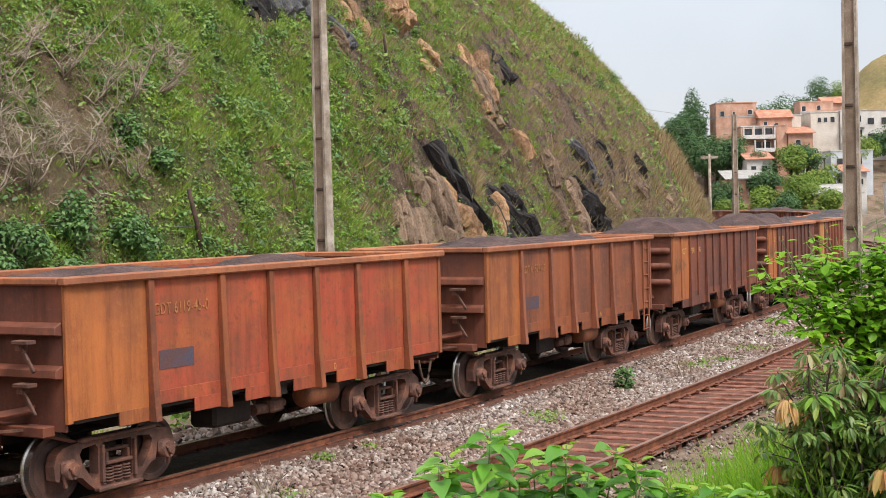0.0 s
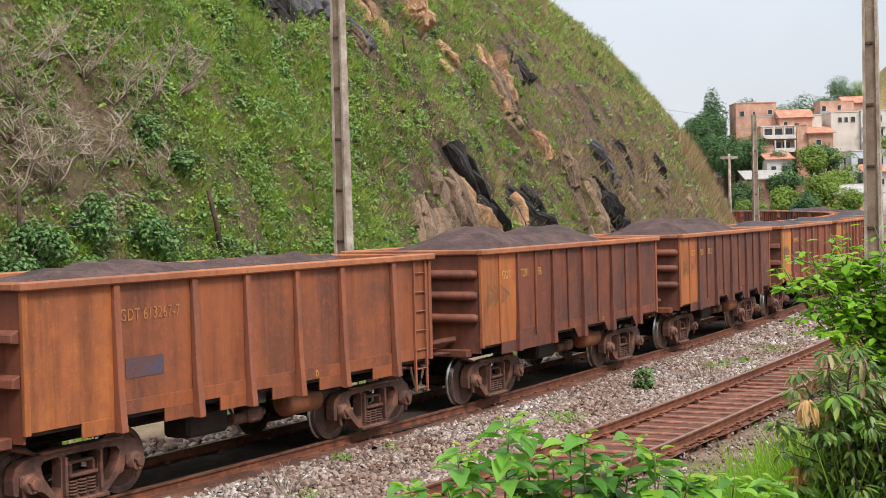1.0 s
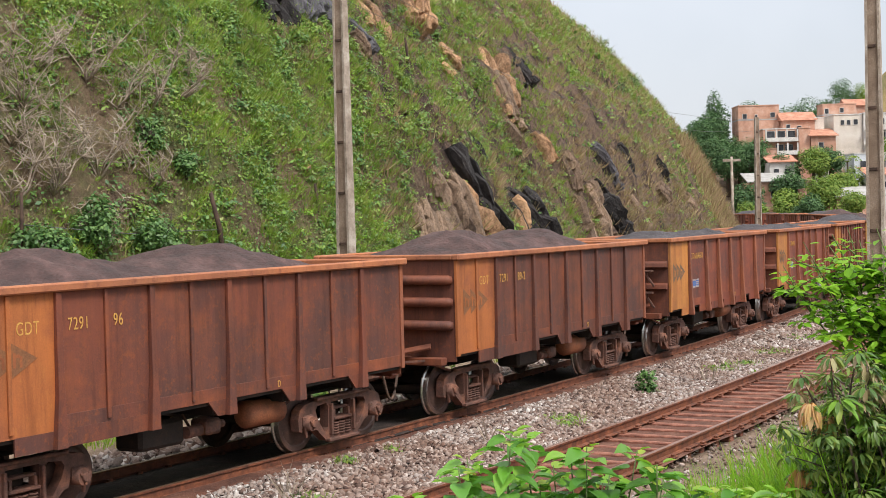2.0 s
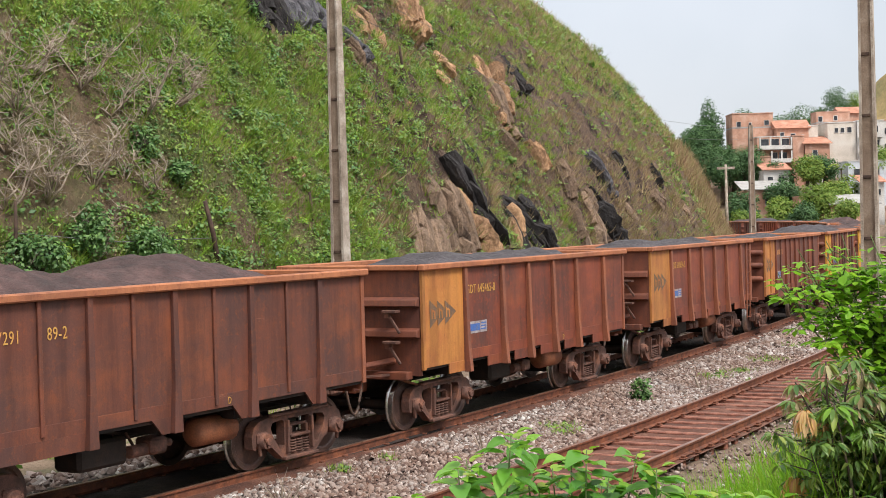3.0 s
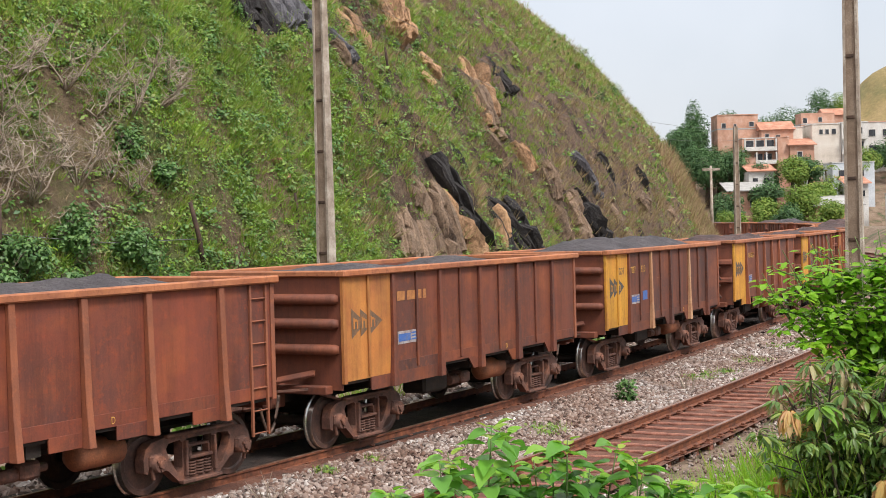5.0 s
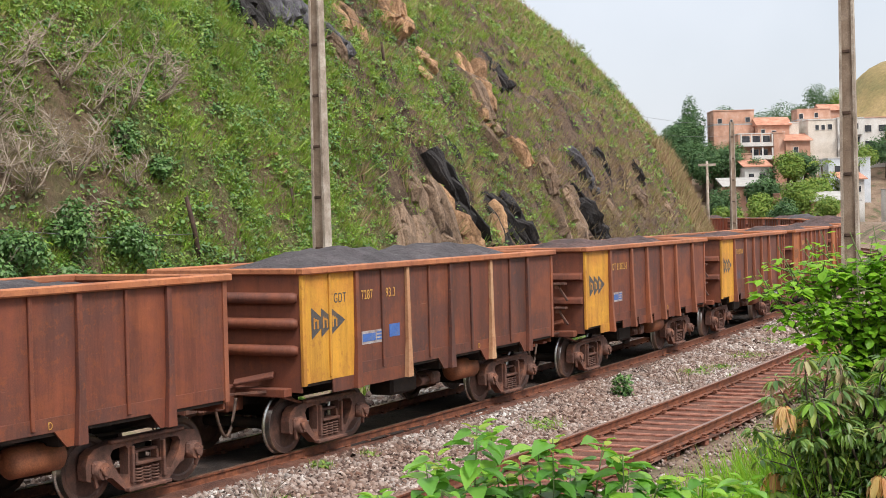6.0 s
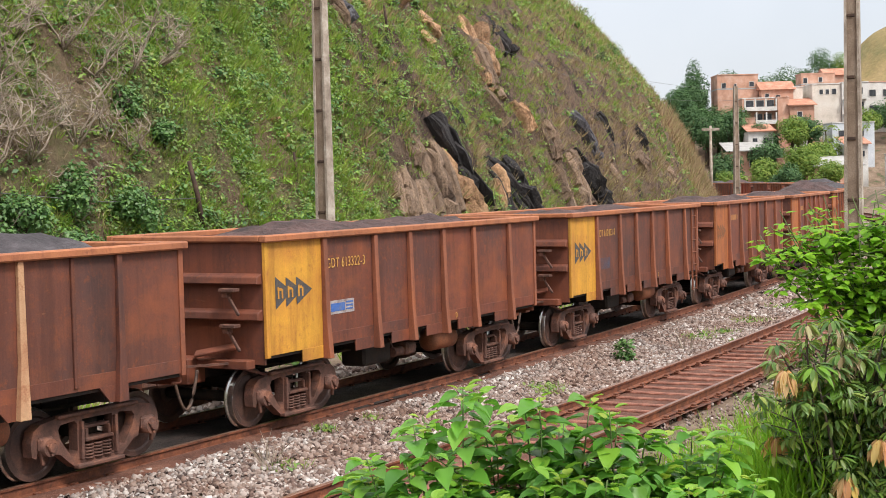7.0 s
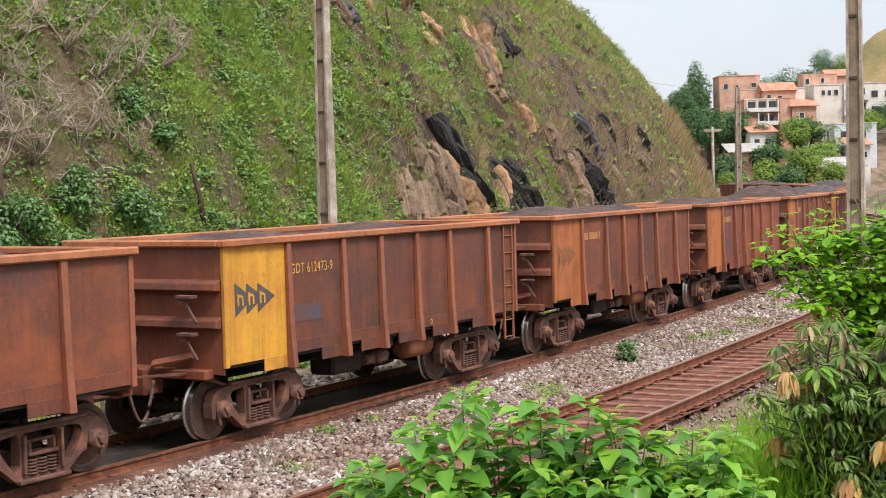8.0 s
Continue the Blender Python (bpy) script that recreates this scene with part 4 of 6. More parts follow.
def wagon_pose(i, t):
    s = START + PITCH * i - SPEED * t
    a, b = on_line(s - 3.335, 0), on_line(s + 3.335, 0)
    m = (a + b) / 2
    return pose(m.x, m.y, 0, 0, 0, math.degrees(math.atan2(b.y - a.y, b.x - a.x)))


WAGONS = {i: ore_wagon(i) for i in range(-1, 24)}


# ---- poles ----
def concrete_pole(x, y, z0, z1, w0, w1, turn, lean=0.0, label="weathered double-T concrete pole with step blocks"):
    root = tagged(new("utility_pole"), label, "utility pole")
    root.matrix_world = pose(x, y, z0, 0, lean, turn)
    h = z1 - z0
    bm = bmesh.new()
    for k in (-1, 1):  # two flanges
        vs = []
        for z, w in ((-0.4, w0), (h, w1)):
            for a, b in ((-0.5, -1), (0.5, -1), (0.5, 1), (-0.5, 1)):
                vs.append(bm.verts.new((k * w * 0.41 + b * w * 0.085, a * w * 0.8, z)))
        bm.faces.new(vs[:4])
        bm.faces.new(vs[4:])
        for i in range(4):
            bm.faces.new((vs[i], vs[(i + 1) % 4], vs[4 + (i + 1) % 4], vs[4 + i]))
    for v in bm.verts:  # chipped edges
        v.co += noise.noise_vector(v.co * 2.0) * 0.008
    part("flange", bm, M_CONCRETE, root)
    bm = bmesh.new()
    vs = [bm.verts.new((a * w * 0.34, b * w * 0.3, z)) for z, w in ((-0.3, w0), (h, w1)) for a, b in ((-1, -1), (1, -1), (1, 1), (-1, 1))]
    bm.faces.new(vs[:4])
    bm.faces.new(vs[4:])
    for i in range(4):
        bm.faces.new((vs[i], vs[(i + 1) % 4], vs[4 + (i + 1) % 4], vs[4 + i]))
    # the recessed web gets the concrete with shade painted in
    part("web", bm, M_WEB, root)
    # step notches: raised blocks in dark timber tone paint the shade of their hollows
    z = 0.9
    while z < h - 0.3:
        w = w0 + (w1 - w0) * z / h
        bm = bmesh.new()
        box(bm, -w * 0.31, w * 0.2, -w * 0.37, w * 0.37, z, z + 0.07, 0.01)
        part("step_block", bm, M_STAKE, root, "raised dark block painting a step notch's shade")
        z += 1.25
    return root


pole_a = concrete_pole(-2.69, 34.9, -0.4, 10.0, 0.43, 0.28, -30)
pole_b = concrete_pole(8.6, 28.9, -0.3, 10.0, 0.4, 0.26, -24)
pole_c = concrete_pole(17.6, 82.0, -0.4, 8.9, 0.4, 0.24, 10)

# ---- vegetation on the cut ----
# rock ledges in the cut: along and up the slope at both ends, width, height
LEDGES = {
    "brown": [(17.9, 2.3, 16.7, 1.3, 1.5, 0.3), (19.9, 2.5, 19.3, 1.2, 1.7, 0.4), (36.6, 2.3, 35.8, 1.0, 0.65, 0.6), (34.8, 3.05, 34.9, 2.4, 1.15, 0.6), (34.1, 2.25, 33.4, 1.3, 0.6, 0.5), (31.9, 5.0, 31.3, 3.8, 0.45, 0.4),
                  (17.9, 5.1, 18.5, 4.7, 0.45, 0.4), (29.5, 3.9, 30.2, 3.2, 0.4, 0.3), (52.0, 2.6, 53.0, 1.9, 0.7, 0.4), (44.5, 2.4, 45.4, 1.5, 0.6, 0.4), (62.0, 2.4, 63.2, 1.6, 0.8, 0.4)],
    "tan": [(20.8, 2.6, 21.3, 1.2, 0.3, 0.62), (21.5, 1.9, 21.7, 1.2, 0.3, 0.62), (25.6, 2.3, 25.3, 1.4, 0.25, 0.6), (32.7, 6.1, 30.7, 4.2, 0.62, 0.55), (33.4, 5.6, 31.7, 4.2, 0.34, 0.65), (32.5, 3.65, 32.9, 2.9, 0.6, 0.5),
                (23.6, 7.4, 22.5, 5.9, 0.4, 0.5), (22.6, 7.2, 21.6, 6.0, 0.3, 0.5), (28.4, 7.7, 27.0, 6.3, 1.2, 0.6), (27.3, 5.9, 28.3, 5.3, 0.33, 0.4), (26.4, 5.7, 27.2, 5.1, 0.3, 0.35)],
    "black": [(21.3, 2.8, 22.8, 1.4, 0.7, 0.55), (26.1, 2.5, 27.8, 1.2, 0.8, 0.5), (27.3, 2.5, 28.9, 1.2, 0.45, 0.5), (25.5, 2.4, 25.9, 1.2, 0.5, 0.4), (37.3, 2.2, 39.6, 1.0, 1.5, 0.75), (34.9, 6.3, 35.1, 4.7, 1.3, 0.6),
                  (36.4, 6.4, 37.6, 5.4, 0.9, 0.5), (14.6, 6.9, 14.3, 5.7, 1.6, 0.5), (56.0, 3.2, 56.4, 2.7, 0.7, 0.5), (24.2, 3.4, 24.6, 2.7, 0.4, 0.3), (47.0, 3.6, 48.0, 2.9, 0.5, 0.4)],
    "slate": [(40.2, 3.3, 41.5, 2.6, 0.6, 0.7), (18.8, 5.8, 19.2, 4.8, 0.9, 0.4), (16.6, 6.9, 16.2, 5.6, 1.2, 0.5), (18.4, 6.9, 17.4, 5.6, 0.8, 0.5), (41.2, 3.2, 42.2, 2.5, 0.3, 0.5)],
}


def off_rock(s, u):
    """0 on the ledges, 1 away from them."""
    s, u = np.asarray(s, float), np.asarray(u, float)
    out = np.ones_like(s)
    for rows in LEDGES.values():
        for s0, u0, s1, u1, wd, th in rows:
            dx, dy = s1 - s0, (u1 - u0) * 2.2
            f = np.clip(((s - s0) * dx + (u - u0) * 2.2 * dy) / (dx * dx + dy * dy), 0, 1)
            d = np.hypot(s - s0 - f * dx, (u - u0) * 2.2 - f * dy)
            out = np.minimum(out, np.clip((d - 0.42 * wd) / 0.3, 0.08, 1))
    return out


LEAF = ([(0, 0, 0), (0.32, 0.35, 0.07), (0.27, 0.7, 0.05), (0, 1.0, -0.08), (-0.27, 0.7, 0.05), (-0.32, 0.35, 0.07), (0, 0.5, -0.02)],
        [(0, 1, 6), (1, 2, 6), (2, 3, 6), (3, 4, 6), (4, 5, 6), (5, 0, 6)])
LEAFLET = ([(0, 0, 0), (0.3, 0.45, 0.06), (0, 1.0, -0.05), (-0.3, 0.45, 0.06)], [(0, 1, 2), (0, 2, 3)])
BLADE = ([(-0.03, 0, 0), (0.03, 0, 0), (0.035, 0.03, 0.5), (-0.02, 0.03, 0.5), (0.0, 0.22, 1.0)], [(0, 1, 2), (0, 2, 3), (3, 2, 4)])


TUFT = ([(-0.035, 0, 0), (0.035, 0, 0), (0.0, 0.2, 1.0)], [(0, 1, 2)])


def cover(name, label, count, s_range, u_range, template, size, mat, keep, tilt=(0.2, 1.1), upright=0.45, lift=0.02):
    """Scatters small pieces over the hillside where keep(s, u) says so."""
    s = rng.uniform(*s_range, count * 3)
    u = rng.uniform(*u_range, count * 3)
    ok = rng.uniform(size=count * 3) < keep(s, u) * off_rock(s, u)
    s, u = s[ok][:count], u[ok][:count]
    n = hill_normal(s, u) * (1 - upright) + np.array([[0, 0, upright]])
    n += rng.normal(0, 0.25, n.shape)
    size_of = rng.uniform(*size, len(s))
    m = frames(n, rng.uniform(0, 2 * np.pi, len(s)), size_of, rng.uniform(*tilt, len(s)))
    pos = hill_place(s, u, lift) + rng.uniform(0, 0.1, (len(s), 1)) * hill_normal(s, u)
    return tagged(new(name, scatter(name, *template, pos, m, mat)), label, "plants", kind="stuff")


def patch(s, u, scale, seed):
    return np.clip(0.5 + 0.5 * bumps(s, u * 1.6, scale, seed, 3), 0, 1)


def green(s, u):
    """Lush on the open slope, thin on the rock face."""
    face = np.clip((s - 13 - 0.4 * u) / 7, 0, 1)
    bare = np.clip((5.5 - s) / 3, 0, 1) * np.clip((u - 1.7) / 0.5, 0, 1) * np.clip((4.3 - u) / 0.8, 0, 1)
    return (0.25 + 0.75 * patch(s, u, 4, 31)) * (1 - 0.72 * face) * (1 - 0.85 * bare) + 0.03


def dry(s, u):
    face = np.clip((s - 12) / 8, 0, 1)
    left = np.clip((4.5 - s) / 3, 0, 1)
    return np.clip(0.08 + 0.55 * face * patch(s, u, 6, 41) + 0.3 * left * patch(s, u, 3, 43), 0, 1)


def face_green(s, u):
    top = np.clip((u - 3.5) / 5, 0, 1)
    return np.clip((s - 13) / 8, 0, 1) * (0.015 + np.clip(patch(s, u, 3.4, 47) * 2.3 - 0.85, 0, 1) * (0.2 + 0.8 * top))


def clumps(name, label, count, per, s_range, u_range, template, size, spread, height, mat, keep):
    """Separate small clumps of leaves or blades that rise from one root each."""
    s = rng.uniform(*s_range, count * 4)
    u = rng.uniform(*u_range, count * 4)
    ok = rng.uniform(size=count * 4) < keep(s, u) * off_rock(s, u)
    s, u = s[ok][:count], u[ok][:count]
    nrm = hill_normal(s, u) * 0.4 + np.array([[0, 0, 0.6]])
    root = hill_place(s, u)
    big = rng.uniform(0.55, 1.25, len(s)) ** 1.4
    k = np.repeat(np.arange(len(s)), per)
    d = rng.normal(0, 1, (len(k), 3))
    d[:, 2] = np.abs(d[:, 2])
    d /= np.linalg.norm(d, axis=1, keepdims=True)
    if template is TUFT:
        pos = root[k] + d * np.array([[1, 1, 0.0]]) * 0.25 * spread * big[k, None]
        m = frames(nrm[k] + d * 0.75, rng.uniform(0, 6.28, len(k)), rng.uniform(*size, len(k)) * big[k])
    else:
        pos = root[k] + (d * np.array([[spread, spread, height]]) * rng.uniform(0.4, 1, (len(k), 1))) * big[k, None]
        m = frames(nrm[k] + d * 0.8, rng.uniform(0, 6.28, len(k)), rng.uniform(*size, len(k)) * big[k] ** 0.5, rng.uniform(-0.5, 0.5, len(k)))
    return tagged(new(name, scatter(name, *template, pos, m, mat)), label, "plants", kind="stuff")


lush = lambda s, u: green(s, u) * np.clip(patch(s, u, 2.6, 35) * 2.1 - 0.5, 0.05, 1)
clumps("ground_cover", "low broadleaf weeds in clumps on the slope", 9600, 20, (-8, 34), (0.2, 9.5), LEAFLET, (0.07, 0.15), 0.24, 0.2, M_COVER, lush)
clumps("pale_weeds", "young yellow-green weeds between the grass", 3000, 16, (-8, 30), (0.2, 9.5), LEAFLET, (0.06, 0.13), 0.22, 0.16, M_BUSH_NEW, lambda s, u: green(s, u) * np.clip(patch(s, u, 2.4, 39) * 1.9 - 0.6, 0.02, 1))
clumps("dark_weeds", "darker leafy weeds between the grass", 1500, 24, (-8, 30), (0.2, 9.5), LEAFLET, (0.08, 0.17), 0.26, 0.3, M_SHRUB, lush)
clumps("turf", "tufts of bright green grass on the slope", 15000, 16, (-8, 36), (0.1, 10), TUFT, (0.14, 0.36), 0.5, 0.3, M_TURF, lambda s, u: green(s, u) * np.clip(patch(s, u, 2.6, 33) * 1.6 - 0.2, 0.03, 1))
cover("creeper", "fine creeping weeds between the grass", 60000, (-8, 30), (0.2, 9.5), LEAFLET, (0.05, 0.11), M_COVER, green)
clumps("dry_grass", "pale dry grass hanging on the rock face", 6800, 18, (13, 100), (0.1, 14), TUFT, (0.15, 0.5), 0.9, 0.3, M_THATCH, lambda s, u: np.clip(dry(s, u) * (patch(s, u, 2.6, 45) * 2.6 - 0.9), 0.015, 1))
clumps("foot_straw", "long bleached grass between the lowest rocks", 700, 14, (15, 60), (0.6, 3.4), TUFT, (0.25, 0.6), 0.9, 0.3, M_THATCH, lambda s, u: np.clip(patch(s, u, 2.2, 48) * 2 - 0.8, 0.02, 1))
cover("dry_thatch", "withered grass between the weeds", 34000, (-8, 16), (0.1, 10), TUFT, (0.08, 0.28), M_THATCH, lambda s, u: np.clip(dry(s, u) + 0.15 * patch(s, u, 2, 44), 0, 1), (-1.2, 1.2), 0.5)
clumps("cliff_weeds", "green weeds rooted between the rocks", 2400, 20, (13, 90), (0.2, 14), LEAFLET, (0.1, 0.24), 0.35, 0.3, M_COVER, face_green)
clumps("cliff_grass", "green and yellowing grass tufts on the rock face", 6500, 16, (13, 105), (0.2, 16), TUFT, (0.15, 0.48), 0.9, 0.3, M_TURF, face_green)
cover("cliff_turf", "thin short turf on the ledges", 30000, (13, 100), (0.2, 16), TUFT, (0.12, 0.35), M_TURF, lambda s, u: face_green(s, u) * 0.8 + 0.015, (-0.8, 0.8), 0.6)
cover("crest_grass", "tall grass along the far end of the cut", 15000, (72, 125), (0.0, 4.5), TUFT, (0.5, 1.2), M_THATCH, lambda s, u: 0.6 + 0 * s, (-0.4, 0.4), 0.8)
cover("crest_weeds", "uneven weeds along the crest of the cut", 14000, (60, 125), (2.0, 22), LEAFLET, (0.2, 0.42), M_COVER, lambda s, u: np.clip(patch(s, u, 5, 53) * 2.0 - 0.9, 0.02, 1), (0.2, 1.1), 0.6)
cover("crest_straw", "long dry grass along the crest of the cut", 16000, (50, 125), (2.0, 22), TUFT, (0.3, 0.8), M_THATCH, lambda s, u: np.clip(patch(s, u, 6, 57) * 1.6 - 0.3, 0.05, 1), (-0.7, 0.7), 0.6)


# ---- rock ledges in the cut ----
def rock_ledge(s0, u0, s1, u1, width, thick, mat, label):
    """Broken strata that lie along the slope from their upper to their lower end, thin layers of uneven height and length."""
    a, b = Vector(hill_place(s0, u0)[0]), Vector(hill_place(s1, u1)[0])
    nrm = Vector(hill_normal(np.array([(s0 + s1) / 2]), np.array([(u0 + u1) / 2]))[0])
    t = (b - a).normalized()
    w = t.cross(nrm).normalized()
    nrm = w.cross(t)
    length = (b - a).length
    root = tagged(new("rock_ledge"), label, "rock")
    off, width = -width * 0.58, width * 1.16
    edge = off + width
    while off < edge:
        ww = min(random.uniform(0.14, 0.38), width)
        top = random.uniform(0.45, 1.1)
        f, end = random.uniform(-0.05, 0.22), random.uniform(0.78, 1.1)
        while f < end:
            g = min(f + random.uniform(0.7, 2.6) / max(length, 0.5), end)
            h = thick * top * random.uniform(0.75, 1.2)
            hw = ww * random.uniform(0.5, 0.62)
            bm = bmesh.new()
            rows = []
            steps = 2 + int((g - f) * length / 0.9)
            for k in range(steps + 1):
                ff = f + (g - f) * k / steps
                fade = random.uniform(0.8, 1.1) if 0 < k < steps else random.uniform(0.3, 0.85)
                c = a + t * (length * ff) + w * (off + ww / 2 + random.uniform(-0.05, 0.05))
                prof = ((-hw, -0.5), (-hw * random.uniform(0.8, 1.05), h * fade * random.uniform(0.75, 1.0)), (hw * random.uniform(0.0, 0.7), h * fade * random.uniform(0.92, 1.08)), (hw, h * fade * random.uniform(0.45, 0.85)), (hw, -0.5))
                rows.append([bm.verts.new(c + w * x + nrm * z + t * random.uniform(-0.07, 0.07)) for x, z in prof])
            for p, q in zip(rows, rows[1:]):
                for i in range(5):
                    bm.faces.new((p[i], p[(i + 1) % 5], q[(i + 1) % 5], q[i]))
            bm.faces.new(rows[0])
            bm.faces.new(rows[-1])
            bmesh.ops.triangulate(bm, faces=bm.faces)
            bmesh.ops.subdivide_edges(bm, edges=bm.edges[:], cuts=1, use_grid_fill=True, smooth=0.0)
            for v in bm.verts:  # chipped, uneven faces
                v.co += noise.noise_vector(v.co * 2.6) * 0.025 + noise.noise_vector(v.co * 9.0) * 0.03
            part("rock_block", bm, mat, root)
            f = g + random.uniform(0.0, 0.06)
        off += ww * random.uniform(0.85, 1.1)
    return root


D, T, B, S_ = (M_ROCK_DARK, "black weathered rock ledge in the cut"), (M_ROCK_TAN, "ochre layered rock ledge in the cut"), (M_ROCK_BROWN, "brown layered rock ledge in the cut"), (M_ROCK_SLATE, "grey slate slab in the cut")
for tone, rows in LEDGES.items():
    for s0, u0, s1, u1, wd, th in rows:
        rock_ledge(s0, u0, s1, u1, wd, th, *{"brown": B, "tan": T, "black": D, "slate": S_}[tone])


def loose_stone(s, u, size):
    bm = bmesh.new()
    bmesh.ops.create_icosphere(bm, subdivisions=2, radius=size)
    for v in bm.verts:
        v.co = Vector((v.co.x * 1.5, v.co.y * 0.9, v.co.z * 0.6)) * random.uniform(0.8, 1.15)
    ob = tagged(new("stone", data(bm, "stone", M_ROCK_TAN)), "pale tan loose stone on the slope", "stone", "loose stones")
    p = hill_place(s, u)[0]
    ob.matrix_world = pose(p[0], p[1], p[2] + size * 0.35, 20, 15, random.uniform(0, 360))


for s, u, z in ((17.5, 4.08, 0.2), (20.9, 4.07, 0.15), (10.5, 2.55, 0.18), (10.3, 2.75, 0.15), (18.0, 3.9, 0.1), (9.0, 2.1, 0.09)):
    loose_stone(s, u, z)


# ---- fence stakes and wire ----
def fence_stake(s, u, h, lean_s, lean_u, r=0.07):
    p = Vector(hill_place(s, u)[0])
    q = Vector(hill_place(s + lean_s, u + lean_u)[0])
    q.z = p.z + h
    bm = bmesh.new()
    tube(bm, [p - Vector((0, 0, 0.3)), p.lerp(q, 0.5) + Vector((0.02, 0.01, 0)), q], [r, r * 0.9, r * 0.75], 7)
    root = tagged(new("fence_stake", data(bm, "fence_stake", M_STAKE)), "dark leaning timber fence stake on the slope", "fence post", "old fence stakes")
    return p.lerp(q, 0.45)


k1 = fence_stake(4.7, 1.4, 1.75, -0.45, 0.1, 0.075)
k2 = fence_stake(10.2, 1.98, 0.85, -0.05, 0.05, 0.05)
k3 = fence_stake(22.0, 4.8, 1.15, -0.1, 0.05, 0.06)
k4 = fence_stake(-2.5, 1.6, 1.3, 0.1, 0.0, 0.05)
bm = bmesh.new()
tube(bm, [k4, k4.lerp(k1, 0.5) - Vector((0, 0, 0.15)), k1], 0.012, 5)
tagged(new("fence_wire", data(bm, "fence_wire", M_WIRE)), "slack wire strung between old fence stakes", "wire")


# ---- shrubs on the slope ----
def twigs(bm, base, height, spread, count, seed, r=0.02):
    g = random.Random(seed)
    tips = []
    for _ in range(count):
        a = g.uniform(0, 2 * math.pi)
        d = Vector((math.cos(a) * spread, math.sin(a) * spread, height)) * g.uniform(0.6, 1.0)
        pts = [Vector(base)]
        for i in range(1, 5):
            f = i / 4
            pts.append(Vector(base) + d * f + Vector((g.uniform(-1, 1), g.uniform(-1, 1), g.uniform(-0.6, 0.4) - 0.3 * f * f)) * spread * 0.16)
        tube(bm, pts, [r, r * 0.8, r * 0.6, r * 0.45, r * 0.2], 5)
        for i in (1, 2, 3, 3, 4):
            for _ in range(2):
                p = pts[i]
                e = p + Vector((g.uniform(-1, 1), g.uniform(-1, 1), g.uniform(-0.2, 1))) * spread * 0.42
                mid_ = p.lerp(e, 0.5) + Vector((0, 0, g.uniform(-0.05, 0.08)))
                tube(bm, [p, mid_, e], [r * 0.4, r * 0.3, r * 0.15], 4, False)
                for _ in range(2):
                    e2 = mid_ + Vector((g.uniform(-1, 1), g.uniform(-1, 1), g.uniform(-0.4, 1))) * spread * 0.22
                    tube(bm, [mid_, e2], [r * 0.22, r * 0.12], 3, False)
                tips.append(e)
    return tips


def bare_shrub(s, u, h, spread, count, seed):
    p = Vector(hill_place(s, u)[0])
    bm = bmesh.new()
    twigs(bm, p, h, spread, max(5, count * 3 // 4), seed, 0.031)
    tagged(new("bare_shrub", data(bm, "bare_shrub", M_TWIG)), "leafless grey-brown shrub with tangled twigs on the slope", "shrub", "bare shrubs")


for k, (s, u, h, sp, c) in enumerate(((4.0, 3.2, 2.1, 1.1, 9), (-0.8, 2.2, 2.0, 1.3, 14), (1.2, 2.6, 1.9, 1.2, 12), (-0.8, 3.1, 1.7, 1.2, 11), (5.4, 3.3, 1.2, 1.0, 8), (6.2, 3.9, 1.2, 1.0, 7),
                                      (2.5, 2.7, 1.3, 0.6, 6), (-2.2, 2.1, 1.8, 1.1, 10), (0.2, 1.7, 1.5, 0.8, 7), (2.2, 3.8, 1.6, 1.1, 8), (0.6, 3.9, 1.4, 1.1, 8), (3.2, 2.4, 1.2, 0.8, 7), (-1.6, 2.7, 1.6, 1.1, 10), (2.9, 3.4, 1.3, 0.9, 8))):
    bare_shrub(s, u, h, sp, c, 100 + k)


def leaf_cloud(centre, radii, count, size, template, mat, name="foliage", droop=0.3):
    """Leaves on the outside and through the body of an uneven ball made of lumps."""
    lumps = rng.normal(0, 1, (9, 3))
    lumps /= np.linalg.norm(lumps, axis=1, keepdims=True)
    lumps = lumps * 0.55 * np.array(radii)
    which = rng.integers(0, 9, count)
    d = rng.normal(0, 1, (count, 3))
    d /= np.linalg.norm(d, axis=1, keepdims=True)
    pos = np.array(centre) + lumps[which] + d * (rng.uniform(0.25, 1, (count, 1)) ** 0.5) * np.array(radii) * 0.55
    n = d + np.array([[0, 0, 0.7]]) + rng.normal(0, 0.3, d.shape)
    m = frames(n, rng.uniform(0, 2 * np.pi, count), rng.uniform(*size, count), rng.uniform(-droop, 0.5, count))
    return scatter(name, *template, pos, m, mat)


def leafy_shrub(s, u, r, h, count, mat=M_SHRUB, size=(0.07, 0.15), label="dense green leafy shrub at the foot of the slope"):
    p = hill_place(s, u)[0]
    root = tagged(new("leafy_shrub"), label, "shrub", "green shrubs")
    bm = bmesh.new()
    twigs(bm, p, h, r * 0.8, 5, int(s * 10 + 77), 0.025)
    part("stem", bm, M_BARK, root)
    part("foliage", leaf_cloud((p[0], p[1], p[2] + h * 0.5), (r, r, h * 0.6), count * 3, size, LEAFLET, mat), None, root)


